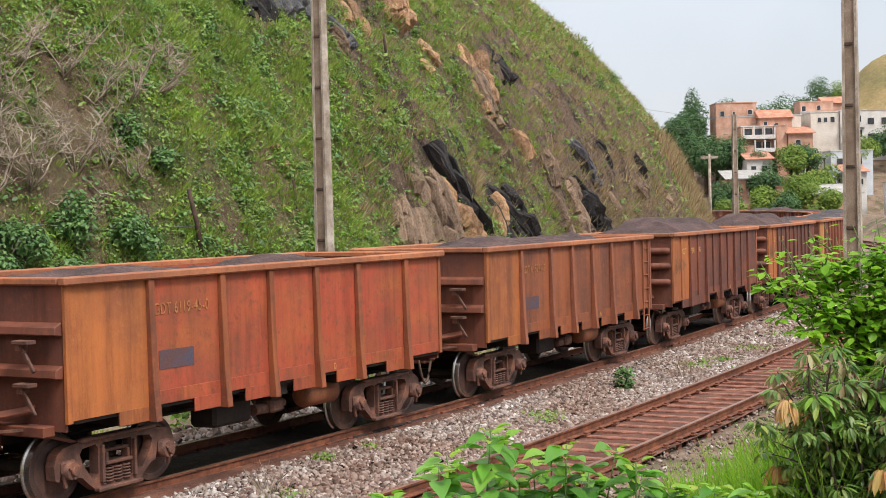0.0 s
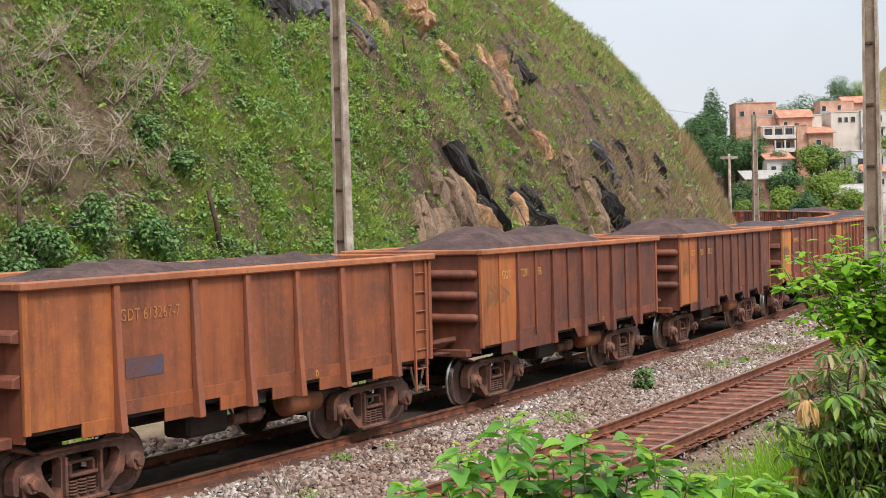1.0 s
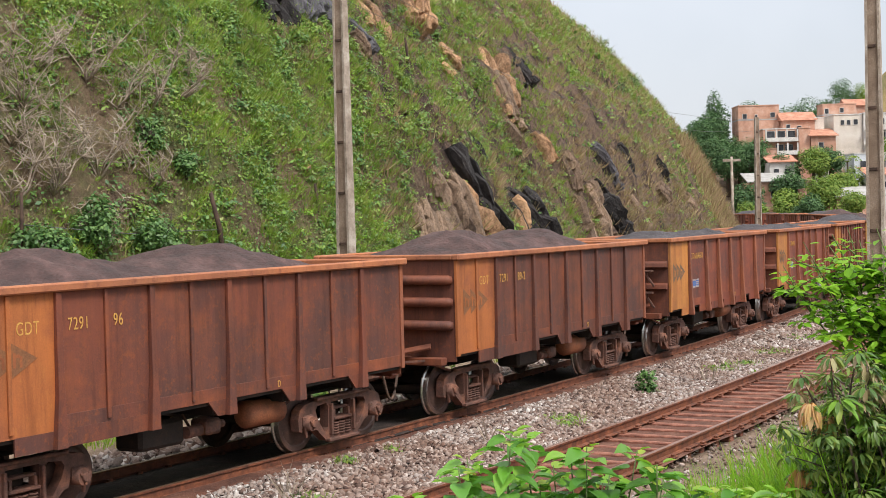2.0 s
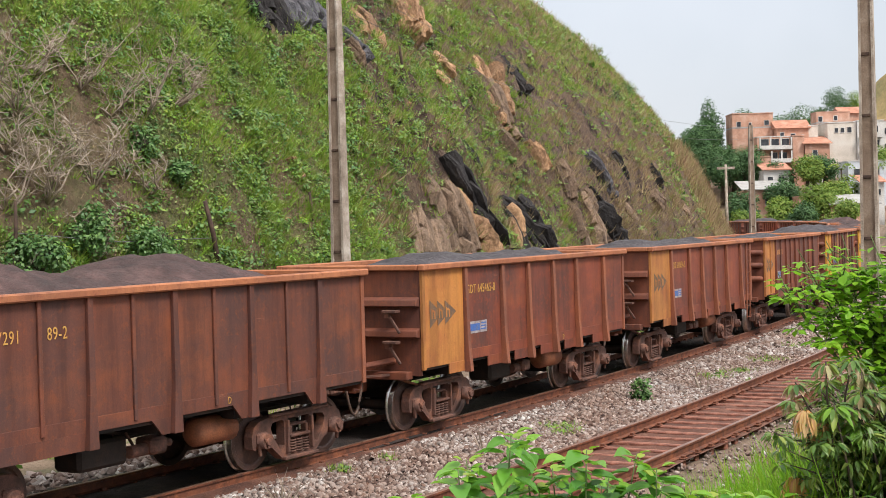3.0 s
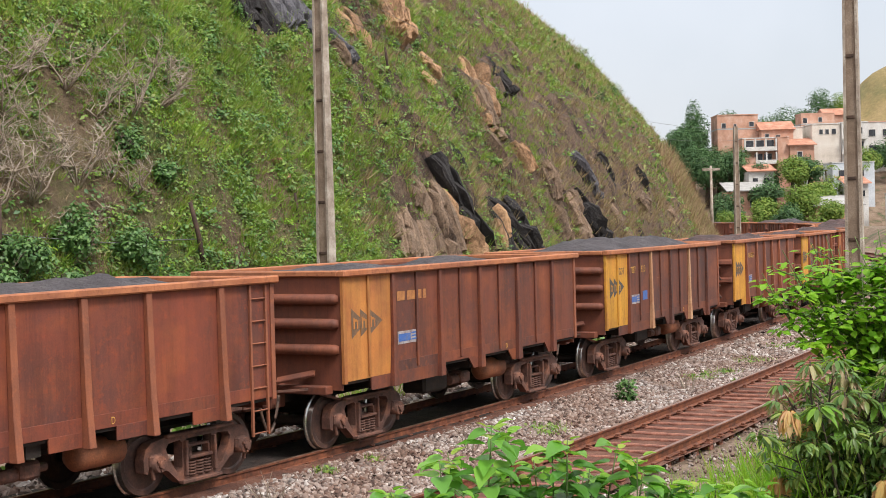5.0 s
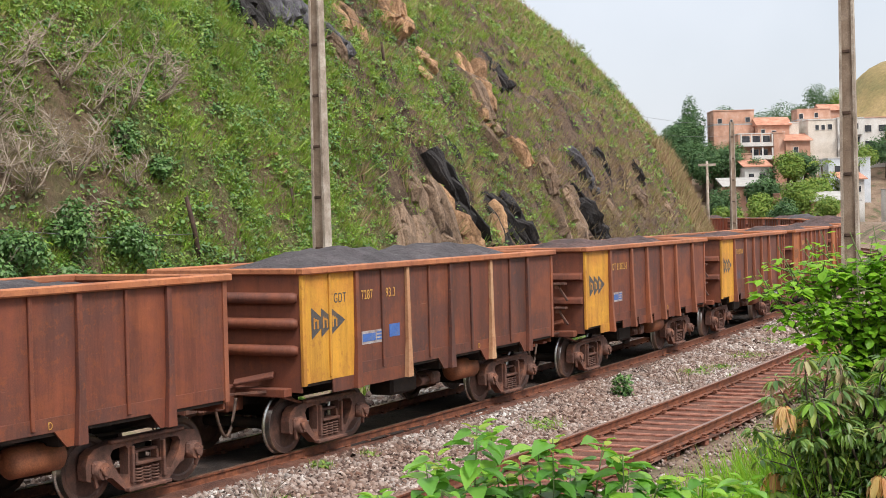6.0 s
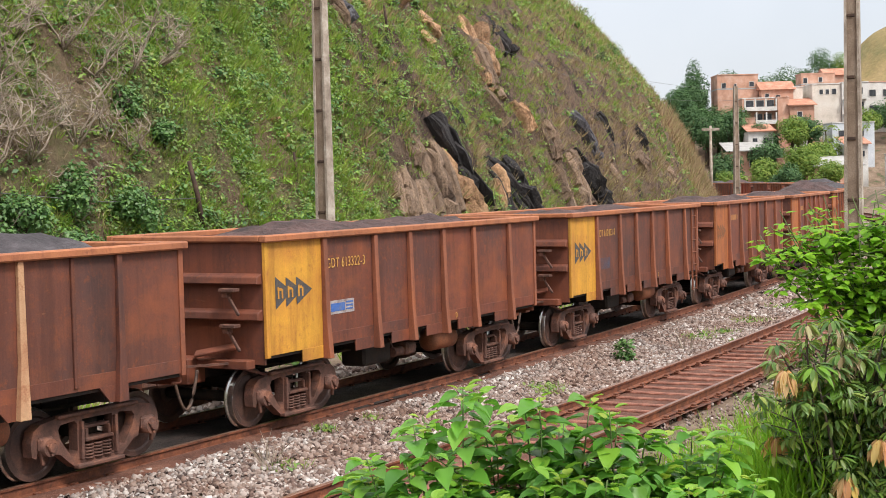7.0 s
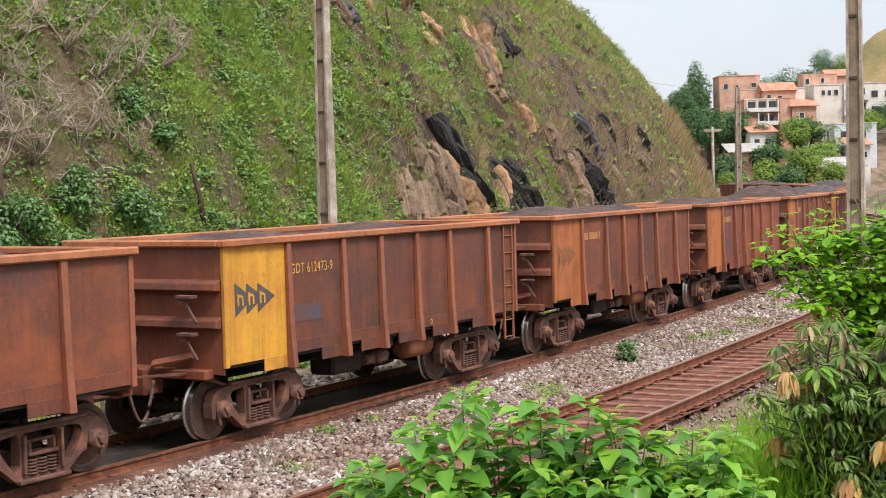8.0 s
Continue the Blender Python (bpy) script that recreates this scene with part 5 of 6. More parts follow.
for s, u, r, h, c in ((0.0, 1.75, 0.65, 1.25, 700), (3.4, 2.8, 0.4, 0.9, 350), (4.4, 2.4, 0.42, 0.8, 300), (2.0, 1.5, 0.75, 1.3, 800), (-2.1, 1.4, 0.8, 1.0, 700), (-0.9, 1.2, 0.9, 0.7, 700), (1.2, 1.1, 0.8, 0.8, 600),
                      (3.2, 1.1, 0.7, 0.7, 450), (-3.4, 1.2, 0.9, 1.0, 700), (13.2, 5.9, 0.35, 0.5, 160), (60.5, 6.2, 0.9, 0.9, 160), (75.0, 7.5, 1.0, 0.9, 160)):
    leafy_shrub(s, u, r, h, c)


# ---- weeds by the tracks ----
def trackside_weed(s, lat, r, h, count, template, size, mat, label):
    p = on_line(s, lat, float(lat_height(lat)))
    a = rng.uniform(0, 2 * np.pi, count)
    q = rng.uniform(0, 1, count) ** 0.6 * r
    base = np.stack([p.x + np.cos(a) * q, p.y + np.sin(a) * q, np.full(count, p.z)], 1)
    n = np.stack([np.cos(a) * 0.35, np.sin(a) * 0.35, np.ones(count)], 1) + rng.normal(0, 0.2, (count, 3))
    if template is LEAF or template is LEAFLET:
        base[:, 2] += rng.uniform(0.0, 1, count) * h
        n[:, :2] *= 2
        m = frames(n, rng.uniform(0, 2 * np.pi, count), rng.uniform(*size, count), rng.uniform(-0.3, 0.6, count))
    else:
        m = frames(n, rng.uniform(0, 2 * np.pi, count), rng.uniform(*size, count))
    tagged(new("weed", scatter("weed", *template, base, m, mat)), label, "weed", "weeds by the tracks", kind="stuff")


W1, W2, W3 = "bushy green weed growing in the ballast", "low sparse weed patch in the ballast", "clump of bright grass behind the track"
trackside_weed(3.9, 2.5, 0.22, 0.5, 420, LEAFLET, (0.06, 0.13), M_SHRUB, W1)
for s, lat, r, c in ((-0.4, 2.5, 0.5, 160), (-1.0, 2.9, 0.35, 90), (8.4, 2.65, 0.55, 220), (9.6, 2.9, 0.6, 200), (12.7, 2.94, 0.6, 220), (-6.4, 1.6, 0.18, 90), (-5.2, 1.7, 0.15, 70), (-8.6, 2.5, 0.35, 90), (17.0, 2.6, 0.7, 200), (22.0, 2.8, 0.8, 220), (27, 2.7, 1.0, 250), (14.0, 6.9, 0.6, 160), (5.0, 7.0, 0.5, 120), (2.0, 6.5, 0.3, 80), (7.5, 4.0, 0.3, 80)):
    trackside_weed(s, lat, r, 0.12, c, BLADE, (0.1, 0.24), M_TURF, W2)
    trackside_weed(s, lat, r * 0.8, 0.15, c // 2, LEAFLET, (0.06, 0.13), M_COVER, W2)
for k in range(26):
    s = -9 + k * 2.6 + random.uniform(-1, 1)
    trackside_weed(s, -3.6 + random.uniform(-1.2, 0.6), 0.8, 0.5, 160, BLADE if k % 2 else LEAF, (0.25, 0.5) if k % 2 else (0.1, 0.22), M_TURF if k % 2 else M_COVER, W3)
for s, lat, c in ((-8.6, 2.2, 16), (-3.2, 2.4, 8), (6.0, 3.2, 8)):
    trackside_weed(s, lat, 0.1, 0.4, c, BLADE, (0.3, 0.65), M_TWIG, "dry brown stalks standing in the ballast")
# grassy verge on the near bank
cnt = 70000
vs_, vl = rng.uniform(-13, 12, cnt), rng.uniform(7.0, 12.5, cnt)
ok = rng.uniform(size=cnt) < np.clip((vl - 7.0) / 1.3, 0, 1) * np.clip(0.35 + 0.5 * bumps(vs_, vl, 2.0, 71), 0.1, 1)
vs_, vl = vs_[ok], vl[ok]
vp = on_line_np(vs_, vl, lat_height(vl))
vm = frames(np.tile([[0, 0, 1.0]], (len(vl), 1)) + rng.normal(0, 0.3, (len(vl), 3)), rng.uniform(0, 6.28, len(vl)), rng.uniform(0.15, 0.5, len(vl)))
tagged(new("verge_grass", scatter("verge_grass", *BLADE, vp, vm, M_TURF)), "bright green grass on the near bank", "grass", kind="stuff")

# ---- near plants ----
HEART = ([(0, 0, 0.0), (0.22, 0.0, 0.05), (0.38, 0.16, 0.1), (0.4, 0.38, 0.11), (0.26, 0.7, 0.03), (0, 1.08, -0.24), (-0.26, 0.7, 0.03), (-0.4, 0.38, 0.11), (-0.38, 0.16, 0.1), (-0.22, 0.0, 0.05),
          (0, 0.3, -0.05), (0, 0.66, -0.09)],
         [(0, 1, 10), (1, 2, 10), (2, 3, 10), (3, 11, 10), (3, 4, 11), (4, 5, 11), (5, 6, 11), (6, 7, 11), (7, 10, 11), (7, 8, 10), (8, 9, 10), (9, 0, 10)])
LANCE = ([(0, 0, 0), (0.12, 0.2, 0.04), (0.155, 0.48, 0.0), (0.1, 0.78, -0.1), (0, 1.0, -0.22), (-0.1, 0.78, -0.1), (-0.155, 0.48, 0.0), (-0.12, 0.2, 0.04), (0, 0.25, -0.01), (0, 0.55, -0.06), (0, 0.8, -0.15)],
         [(0, 1, 8), (1, 2, 8), (2, 9, 8), (2, 3, 9), (3, 10, 9), (3, 4, 10), (4, 5, 10), (5, 9, 10), (5, 6, 9), (6, 8, 9), (6, 7, 8), (7, 0, 8)])


def spray(stem_points, template, per, size, droop, start=0.25, whorl=False):
    """Leaves set round a stem; returns places and matrices."""
    pts = [Vector(p) for p in stem_points]
    pos, mats = [], []
    for k in range(per):
        f = start + (1 - start) * (k + 0.5) / per if not whorl else 1.0
        x = f * (len(pts) - 1)
        i = min(int(x), len(pts) - 2)
        p = pts[i].lerp(pts[i + 1], x - i)
        axis = (pts[i + 1] - pts[i]).normalized()
        ang = k * 2.4 + random.uniform(-0.4, 0.4)
        out = Vector((math.cos(ang), math.sin(ang), 0))
        out = (out - axis * out.dot(axis) * 0.6 + Vector((0, 0, droop + random.uniform(-0.35, 0.35)))).normalized()
        up = Vector((0, 0, 1)) + axis * 0.3 + Vector((random.uniform(-0.3, 0.3), random.uniform(-0.3, 0.3), 0))
        x_ax = out.cross(up).normalized()
        z_ax = x_ax.cross(out).normalized()
        sz = random.uniform(*size) * (1.0 - 0.35 * (f if not whorl else 0.2))
        mats.append(np.array([[x_ax[r] * sz, out[r] * sz, z_ax[r] * sz] for r in range(3)]))
        pos.append(np.array(p + out * 0.03))
    return pos, mats


def stem_line(base, top, bend, n=6):
    base, top = Vector(base), Vector(top)
    side = Vector((random.uniform(-1, 1), random.uniform(-1, 1), 0)) * bend
    return [base.lerp(top, i / (n - 1)) + side * math.sin(math.pi * i / (n - 1)) for i in range(n)]


def gather(name, template, sprays, mat):
    pos = np.array([p for s in sprays for p in s[0]])
    mats = np.array([m for s in sprays for m in s[1]])
    me = scatter(name, *template, pos, mats, mat)
    for f in me.polygons:
        f.use_smooth = True
    return me


def heart_leaf_bush(base, shoots, label):
    """Upright shoots with large heart-shaped leaves and small pale leaves at their tips. Built round its own base."""
    root = tagged(new("bush"), label, "bush", "bushes before the track")
    root.matrix_world = pose(*base)
    bm = bmesh.new()
    big, small = [], []
    for x, y, z in shoots:
        st = stem_line((x * 0.6 + random.uniform(-0.1, 0.1), y * 0.6, -0.1), (x, y, z), 0.08)
        tube(bm, st, [0.011, 0.01, 0.008, 0.007, 0.005, 0.003], 5)
        big.append(spray(st, HEART, 13, (0.135, 0.2), -0.12, 0.84))
        big.append(spray(st, HEART, 9, (0.135, 0.2), -0.25, 0.5))
        small.append(spray(st, HEART, 6, (0.07, 0.12), 0.35, 0.96))
        for q in (0.5, 0.66, 0.8):  # side twigs
            i = int(q * 5)
            a = random.uniform(0, 6.28)
            tip = st[i] + Vector((math.cos(a) * 0.2, math.sin(a) * 0.2, 0.14))
            tw = stem_line(st[i], tip, 0.02, 4)
            tube(bm, tw, [0.005, 0.004, 0.003, 0.002], 4)
            big.append(spray(tw, HEART, 6, (0.09, 0.15), -0.2, 0.2))
    part("stem", bm, M_STEM, root)
    part("foliage", gather("foliage", HEART, big, M_BUSH), None, root, "large heart-shaped green leaves")
    part("young_leaves", gather("young_leaves", HEART, small, M_BUSH_NEW), None, root, "small yellow-green leaves at the tips")
    return root


def mango_tree(base, branches, label):
    """Low tree of drooping lance leaves; some tips carry hanging bronze new leaves."""
    root = tagged(new("mango_tree"), label, "tree")
    root.matrix_world = pose(*base)
    bm = bmesh.new()
    tube(bm, [(0, 0, -0.2), (0.03, 0.02, 0.5), (0.0, 0.05, 1.0)], [0.07, 0.055, 0.045], 8)
    green_, bronze, pale, young = [], [], [], []
    for x, y, z, kind in branches:
        st = stem_line((x * 0.25, y * 0.25, max(0.2, z * 0.45)), (x, y, z), 0.1)
        tube(bm, st, [0.014, 0.012, 0.01, 0.008, 0.006, 0.004], 5)
        green_.append(spray(st, LANCE, 40, (0.06, 0.098), -0.45, 0.2))
        green_.append(spray(st, LANCE, 13, (0.065, 0.1), -0.25, 0.95, True))
        for _ in range(6):
            a = random.uniform(0, 6.28)
            i = random.choice((1, 2, 3, 4))
            tw = stem_line(st[i], st[i] + Vector((math.cos(a) * 0.2, math.sin(a) * 0.2, 0.06)), 0.03, 4)
            tube(bm, tw, [0.005, 0.004, 0.003, 0.002], 4)
            green_.append(spray(tw, LANCE, 16, (0.055, 0.09), -0.5, 0.4))
            green_.append(spray(tw, LANCE, 12, (0.06, 0.092), -0.3, 0.95, True))
        if kind == 1:
            bronze.append(spray(st + [st[-1] + Vector((0, -0.04, 0.04))], LANCE, 22, (0.11, 0.16), -1.5, 1.0, True))
        if kind == 3:
            young.append(spray(st, LANCE, 14, (0.1, 0.15), -0.5, 1.0, True))
        if kind == 2:
            pale.append(spray(st, LANCE, 16, (0.065, 0.105), -0.8, 1.0, True))
    part("trunk", bm, M_BARK, root)
    part("foliage", gather("foliage", LANCE, green_, M_MANGO), None, root, "long dark green leaves")
    part("new_leaves", gather("new_leaves", LANCE, bronze, M_FLUSH), None, root, "hanging bronze-orange new leaves")
    part("yellow_leaves", gather("yellow_leaves", LANCE, young, M_BUSH_NEW), None, root, "yellow-green young leaves")
    part("flower_sprays", gather("flower_sprays", LANCE, pale, M_FLUSH_PALE), None, root, "pale pinkish new leaves")
    return root


def bright_tree(base, branches, label):
    root = tagged(new("small_tree"), label, "tree")
    root.matrix_world = pose(*base)
    bm = bmesh.new()
    tube(bm, [(0, 0, -0.2), (0.02, 0.02, 0.8), (-0.02, 0.0, 1.6)], [0.06, 0.05, 0.04], 8)
    leaves = []
    for x, y, z in branches:
        st = stem_line((x * 0.2, y * 0.2, min(1.5, z * 0.6)), (x, y, z), 0.08)
        tube(bm, st, [0.01, 0.009, 0.007, 0.006, 0.005, 0.003], 5)
        leaves.append(spray(st, LEAF, 14, (0.085, 0.14), -0.2, 0.35))
        for _ in range(6):
            i = random.choice((1, 2, 3, 4, 4))
            a = random.uniform(0, 6.28)
            tw = stem_line(st[i], st[i] + Vector((math.cos(a) * 0.2, math.sin(a) * 0.2, random.uniform(-0.08, 0.14))), 0.04, 4)
            tube(bm, tw, [0.007, 0.006, 0.004, 0.002], 4)
            leaves.append(spray(tw, LEAF, 9, (0.085, 0.14), -0.15, 0.25))
    part("trunk", bm, M_STEM, root)
    part("foliage", gather("foliage", LEAF, leaves, M_BRIGHT), None, root, "bright green oval leaves")
    return root


BUSH_BASE = (0.55, 6.6, 0.75)
rr = random.Random(5)
shoots = [(-0.45, -0.2, 1.98), (-0.38, 0.05, 1.93), (-0.1, -0.15, 1.92), (-0.16, -0.05, 1.87), (0.16, 0.06, 1.88), (0.22, -0.17, 1.86), (-0.64, 0.18, 1.79), (-0.68, -0.09, 1.79), (-0.22, 0.23, 1.76),
          (0.02, 0.2, 1.7), (0.02, -0.06, 1.78), (0.28, 0.0, 1.77), (-0.29, 0.07, 1.7), (0.42, 0.03, 1.72), (0.52, 0.06, 1.71), (0.67, 0.22, 1.69), (0.76, -0.03, 1.66), (0.86, 0.1, 1.7), (-0.9, -0.1, 1.64), (-0.99, 0.2, 1.5), (-0.72, -0.24, 1.64)]
for k in range(70):
    x = -0.98 + 1.95 * (k + 0.5) / 70
    shoots.append((x, rr.uniform(-0.45, 0.3), rr.uniform(1.36, 1.62) - 0.1 * abs(x)))
near_bush = heart_leaf_bush(BUSH_BASE, shoots, "bright green bush with large heart-shaped leaves on the near bank")

MANGO_BASE = (2.33, 7.9, 1.04)
limbs = [(-0.5, -0.46, 1.58, 1), (-0.36, -0.27, 1.48, 1), (0.0, -0.45, 1.2, 1), (-0.5, -0.24, 1.19, 1), (-0.17, -0.4, 0.99, 1), (-0.36, -0.4, 1.84, 2), (-0.5, -0.3, 1.72, 2), (-0.47, -0.1, 1.6, 2), (-0.23, -0.44, 1.86, 2),
         (-0.23, -0.46, 1.6, 2), (0.04, -0.4, 1.5, 2), (0.08, -0.32, 1.33, 2), (-0.21, -0.3, 1.43, 2), (0.1, -0.31, 1.82, 2), (0.06, -0.22, 1.67, 2), (-0.35, -0.51, 1.62, 3), (-0.21, -0.42, 1.52, 3)]
for k in range(44):
    z = 0.9 + 0.92 * ((k + 0.5) / 44) ** 0.8
    limbs.append((rr.uniform(-0.34, 0.45) if k % 3 else rr.uniform(-0.1, 0.6), rr.uniform(-0.45, 0.1), z, 0 if z < 1.35 else (2, 0, 3, 0, 2)[k % 5]))
mango = mango_tree(MANGO_BASE, limbs, "low mango tree with bronze new leaves on the near bank")

BRIGHT_BASE = (3.35, 10.6, 0.9)
limbs = [(-0.93, -0.08, 2.33), (-0.85, 0.0, 2.24), (-0.77, -0.05, 2.5), (-0.72, -0.06, 2.37), (-0.62, 0.03, 2.34), (-0.56, 0.03, 2.47), (-0.5, 0.16, 2.55), (-0.44, 0.07, 2.4), (-0.38, 0.17, 2.6), (-0.32, 0.14, 2.36), (-0.28, 0.2, 2.5),
         (-0.6, -0.09, 1.98), (-0.5, -0.1, 2.02), (-0.36, 0.14, 2.01), (-0.28, 0.1, 1.94)]
for k in range(50):
    limbs.append((rr.uniform(-0.22, 0.55), rr.uniform(-0.2, 0.2), 1.45 + 1.2 * (k + 0.5) / 50))
bright = bright_tree(BRIGHT_BASE, limbs, "small bright green tree beside the siding")

# tall grass between the near bushes
cnt = 2600
gx, gy = rng.uniform(1.45, 2.25, cnt), rng.uniform(7.6, 9.6, cnt)
gl = np.hypot(gx - CX, gy - CY) - R0
gm = frames(np.tile([[0, 0, 1.0]], (cnt, 1)) + rng.normal(0, 0.24, (cnt, 3)), rng.uniform(0, 6.28, cnt), np.stack([np.full(cnt, 0.3), np.full(cnt, 0.9), rng.uniform(0.35, 0.95, cnt)], 1))
tagged(new("tall_grass", scatter("tall_grass", *BLADE, np.stack([gx, gy, lat_height(gl)], 1), gm, M_BRIGHT)), "tall bright green grass on the near bank", "grass", kind="stuff")


# ---- the village on the far hill ----
def mound(name, cx, cy, rx, ry, h, z0, mat, label):
    x, y = np.meshgrid(np.linspace(-1, 1, 40), np.linspace(-1, 1, 40), indexing="ij")
    r = np.sqrt(x ** 2 + y ** 2)
    z = z0 + h * np.clip(1 - r, 0, 1) ** 0.75 * (1 + 0.08 * bumps(x, y, 0.5, 9))
    co = np.stack([cx + x * rx, cy + y * ry, z], -1).reshape(-1, 3)
    i, j = np.meshgrid(np.arange(39), np.arange(39), indexing="ij")
    a = (i * 40 + j).ravel()
    me = bpy.data.meshes.new(name)
    me.from_pydata(co.tolist(), [], np.stack([a, a + 40, a + 41, a + 1], 1).tolist())
    me.materials.append(mat)
    for p in me.polygons:
        p.use_smooth = True
    tagged(new(name, me), label, "hill", kind="structure")


mound("village_hill", 92, 345, 95, 75, 27, -3.0, M_GROUND, "hill slope under the village houses")
mound("dry_hill", 172, 480, 80, 90, 66, -4.0, M_DRYHILL, "dry yellow grass hill behind the village")


def house(x, y, z0, w, d, h, wall, windows, roof="flat", label="unplastered hollow brick house", roof_mat=None, turn=0.0, bands=()):
    """A house with a front towards -y; windows are (x, z, width, height) from the front's lower left corner."""
    root = tagged(new("house"), label, "house", "village houses")
    root.matrix_world = pose(x, y, z0, 0, 0, turn)
    bm = bmesh.new()
    box(bm, 0, w, 0, d, -8, h)
    part("wall", bm, wall, root)
    for wx, wz, ww, wh in windows:
        bm = bmesh.new()
        for p in ((wx - 0.06, wx, wz - 0.06, wz + wh + 0.06), (wx + ww, wx + ww + 0.06, wz - 0.06, wz + wh + 0.06), (wx, wx + ww, wz - 0.06, wz), (wx, wx + ww, wz + wh, wz + wh + 0.06)):
            box(bm, p[0], p[1], -0.12, 0.02, p[2], p[3])
        win = part("window", bm, M_PLASTER, root)
        bm = bmesh.new()
        box(bm, wx, wx + ww, -0.04, -0.01, wz, wz + wh)
        part("pane", bm, M_DARKPANE, win)
    for z in bands:
        bm = bmesh.new()
        box(bm, -0.04, w + 0.04, -0.05, d + 0.04, z, z + 0.28)
        part("floor_band", bm, M_SHEET, root, "bare concrete floor band")
    bm = bmesh.new()
    if roof == "flat":
        box(bm, -0.1, w + 0.1, -0.12, d + 0.1, h, h + 0.2)
    elif roof == "shed":
        vs = [bm.verts.new(p) for p in ((-0.5, -0.7, h), (w + 0.5, -0.7, h), (w + 0.5, d + 0.3, h + d * 0.3), (-0.5, d + 0.3, h + d * 0.3))]
        f = bm.faces.new(vs)
        r = bmesh.ops.extrude_face_region(bm, geom=[f])
        for v in r["geom"]:
            if isinstance(v, bmesh.types.BMVert):
                v.co.z += 0.18
    else:
        a = [bm.verts.new(p) for p in ((-0.5, -0.6, h), (w + 0.5, -0.6, h), (w + 0.5, d / 2, h + d * 0.28), (-0.5, d / 2, h + d * 0.28), (w + 0.5, d + 0.5, h), (-0.5, d + 0.5, h))]
        for q in ((0, 1, 2, 3), (3, 2, 4, 5), (0, 3, 5), (1, 4, 2), (0, 5, 4, 1)):
            bm.faces.new([a[k] for k in q])
    part("roof", bm, roof_mat or M_ROOF, root)
    return root


def balcony(root, x, z, w):
    bm = bmesh.new()
    box(bm, x, x + w, -1.3, 0.0, z, z + 0.22)
    box(bm, x, x + w, -1.3, -1.18, z + 0.22, z + 1.1)
    part("balcony", bm, M_PLASTER, root)


BR, WHT = "unplastered hollow brick house on the hillside", "white plastered house on the hillside"
def loggia(root, x, w, floors, posts):
    """Open storeys before the front: slabs, low walls and square posts."""
    for z in floors:
        bm = bmesh.new()
        box(bm, x, x + w, -2.2, -0.02, z, z + 0.24)
        part("slab", bm, M_PLASTER, root)
        bm = bmesh.new()
        box(bm, x, x + w, -2.2, -2.05, z + 0.244, z + 0.85)
        part("low_wall", bm, M_PLASTER, root)
    for k in range(posts):
        bm = bmesh.new()
        px = x + (w - 0.3) * k / (posts - 1)
        box(bm, px, px + 0.3, -2.18, -1.9, floors[0] + 0.25, floors[-1] + 2.5)
        part("post", bm, M_PLASTER, root)


house(62.0, 307, 14, 8.8, 7, 11.7, M_BRICK, [(0.9, 9.0, 0.9, 1.0), (6.9, 9.2, 1.0, 1.0), (3.6, 9.2, 0.5, 0.6)], "flat", BR, M_BRICK, 0, (8.6,))
h2 = house(70.9, 304, 13.6, 6.8, 7, 8.6, M_BRICK, [(0.7, 6.4, 0.8, 1.3), (3.0, 6.5, 0.9, 0.9), (5.2, 6.5, 0.5, 0.6)], "gable", "two-storey brick house with a clay tile roof", None, 0, (5.6, 2.8))
house(77.8, 304.4, 13.6, 2.0, 7, 9.0, M_PLASTER_WARM, [], "flat", "pale rendered end of a house", M_PLASTER)
h6 = house(66.0, 301, 12.6, 7.0, 5.6, 7.6, M_BRICK, [(0.5, 5.7, 1.9, 1.5), (2.9, 5.7, 1.7, 1.5), (4.9, 5.7, 1.8, 1.5), (2.6, 2.9, 1.6, 1.4), (4.6, 2.9, 1.6, 1.4)], "flat", "brick house with open white verandas", M_PLASTER)
loggia(h6, 0.0, 6.9, (4.9,), 4)
loggia(h6, 2.4, 4.5, (2.1,), 3)
house(73.2, 299.4, 13.4, 2.3, 6, 6.8, M_BRICK, [], "flat", BR, M_BRICK)
house(75.6, 299, 13.4, 5.2, 6, 5.0, M_BRICK, [(1.6, 2.6, 1.0, 1.1)], "shed", "low brick house with a clay tile lean-to roof")
h3 = house(81.5, 303, 12.2, 6.1, 9, 10.8, M_PLASTER_WARM, [(1.5, 8.7, 0.75, 1.0), (2.8, 8.7, 0.75, 1.0), (4.2, 8.7, 0.9, 1.1)], "flat", "tall cream plastered building with small upper windows", M_PLASTER)
h4 = house(87.7, 302.4, 12.2, 5.6, 8, 11.0, M_PLASTER, [(0.4, 8.5, 1.7, 1.4), (3.1, 8.5, 1.3, 1.4), (0.4, 5.4, 1.8, 1.6), (3.2, 5.4, 1.4, 1.5), (0.8, 1.6, 1.6, 1.3)], "flat", WHT, M_PLASTER)
balcony(h4, 0.2, 7.4, 5.0)
balcony(h4, 0.2, 4.2, 5.0)
house(81.8, 313, 19, 7.4, 5, 7.0, M_BRICK, [(0.4, 5.0, 0.9, 1.1), (3.8, 5.2, 0.8, 1.0)], "flat", BR, M_BRICK, 0, (4.6,))
h5 = house(93.6, 306, 12, 9, 8, 11.4, M_PLASTER, [(1.0, 8.4, 1.4, 1.4), (4.0, 8.4, 1.6, 1.4), (1.0, 5.0, 1.6, 1.4), (4.5, 5.0, 1.6, 1.4)], "flat", WHT, M_BRICK)
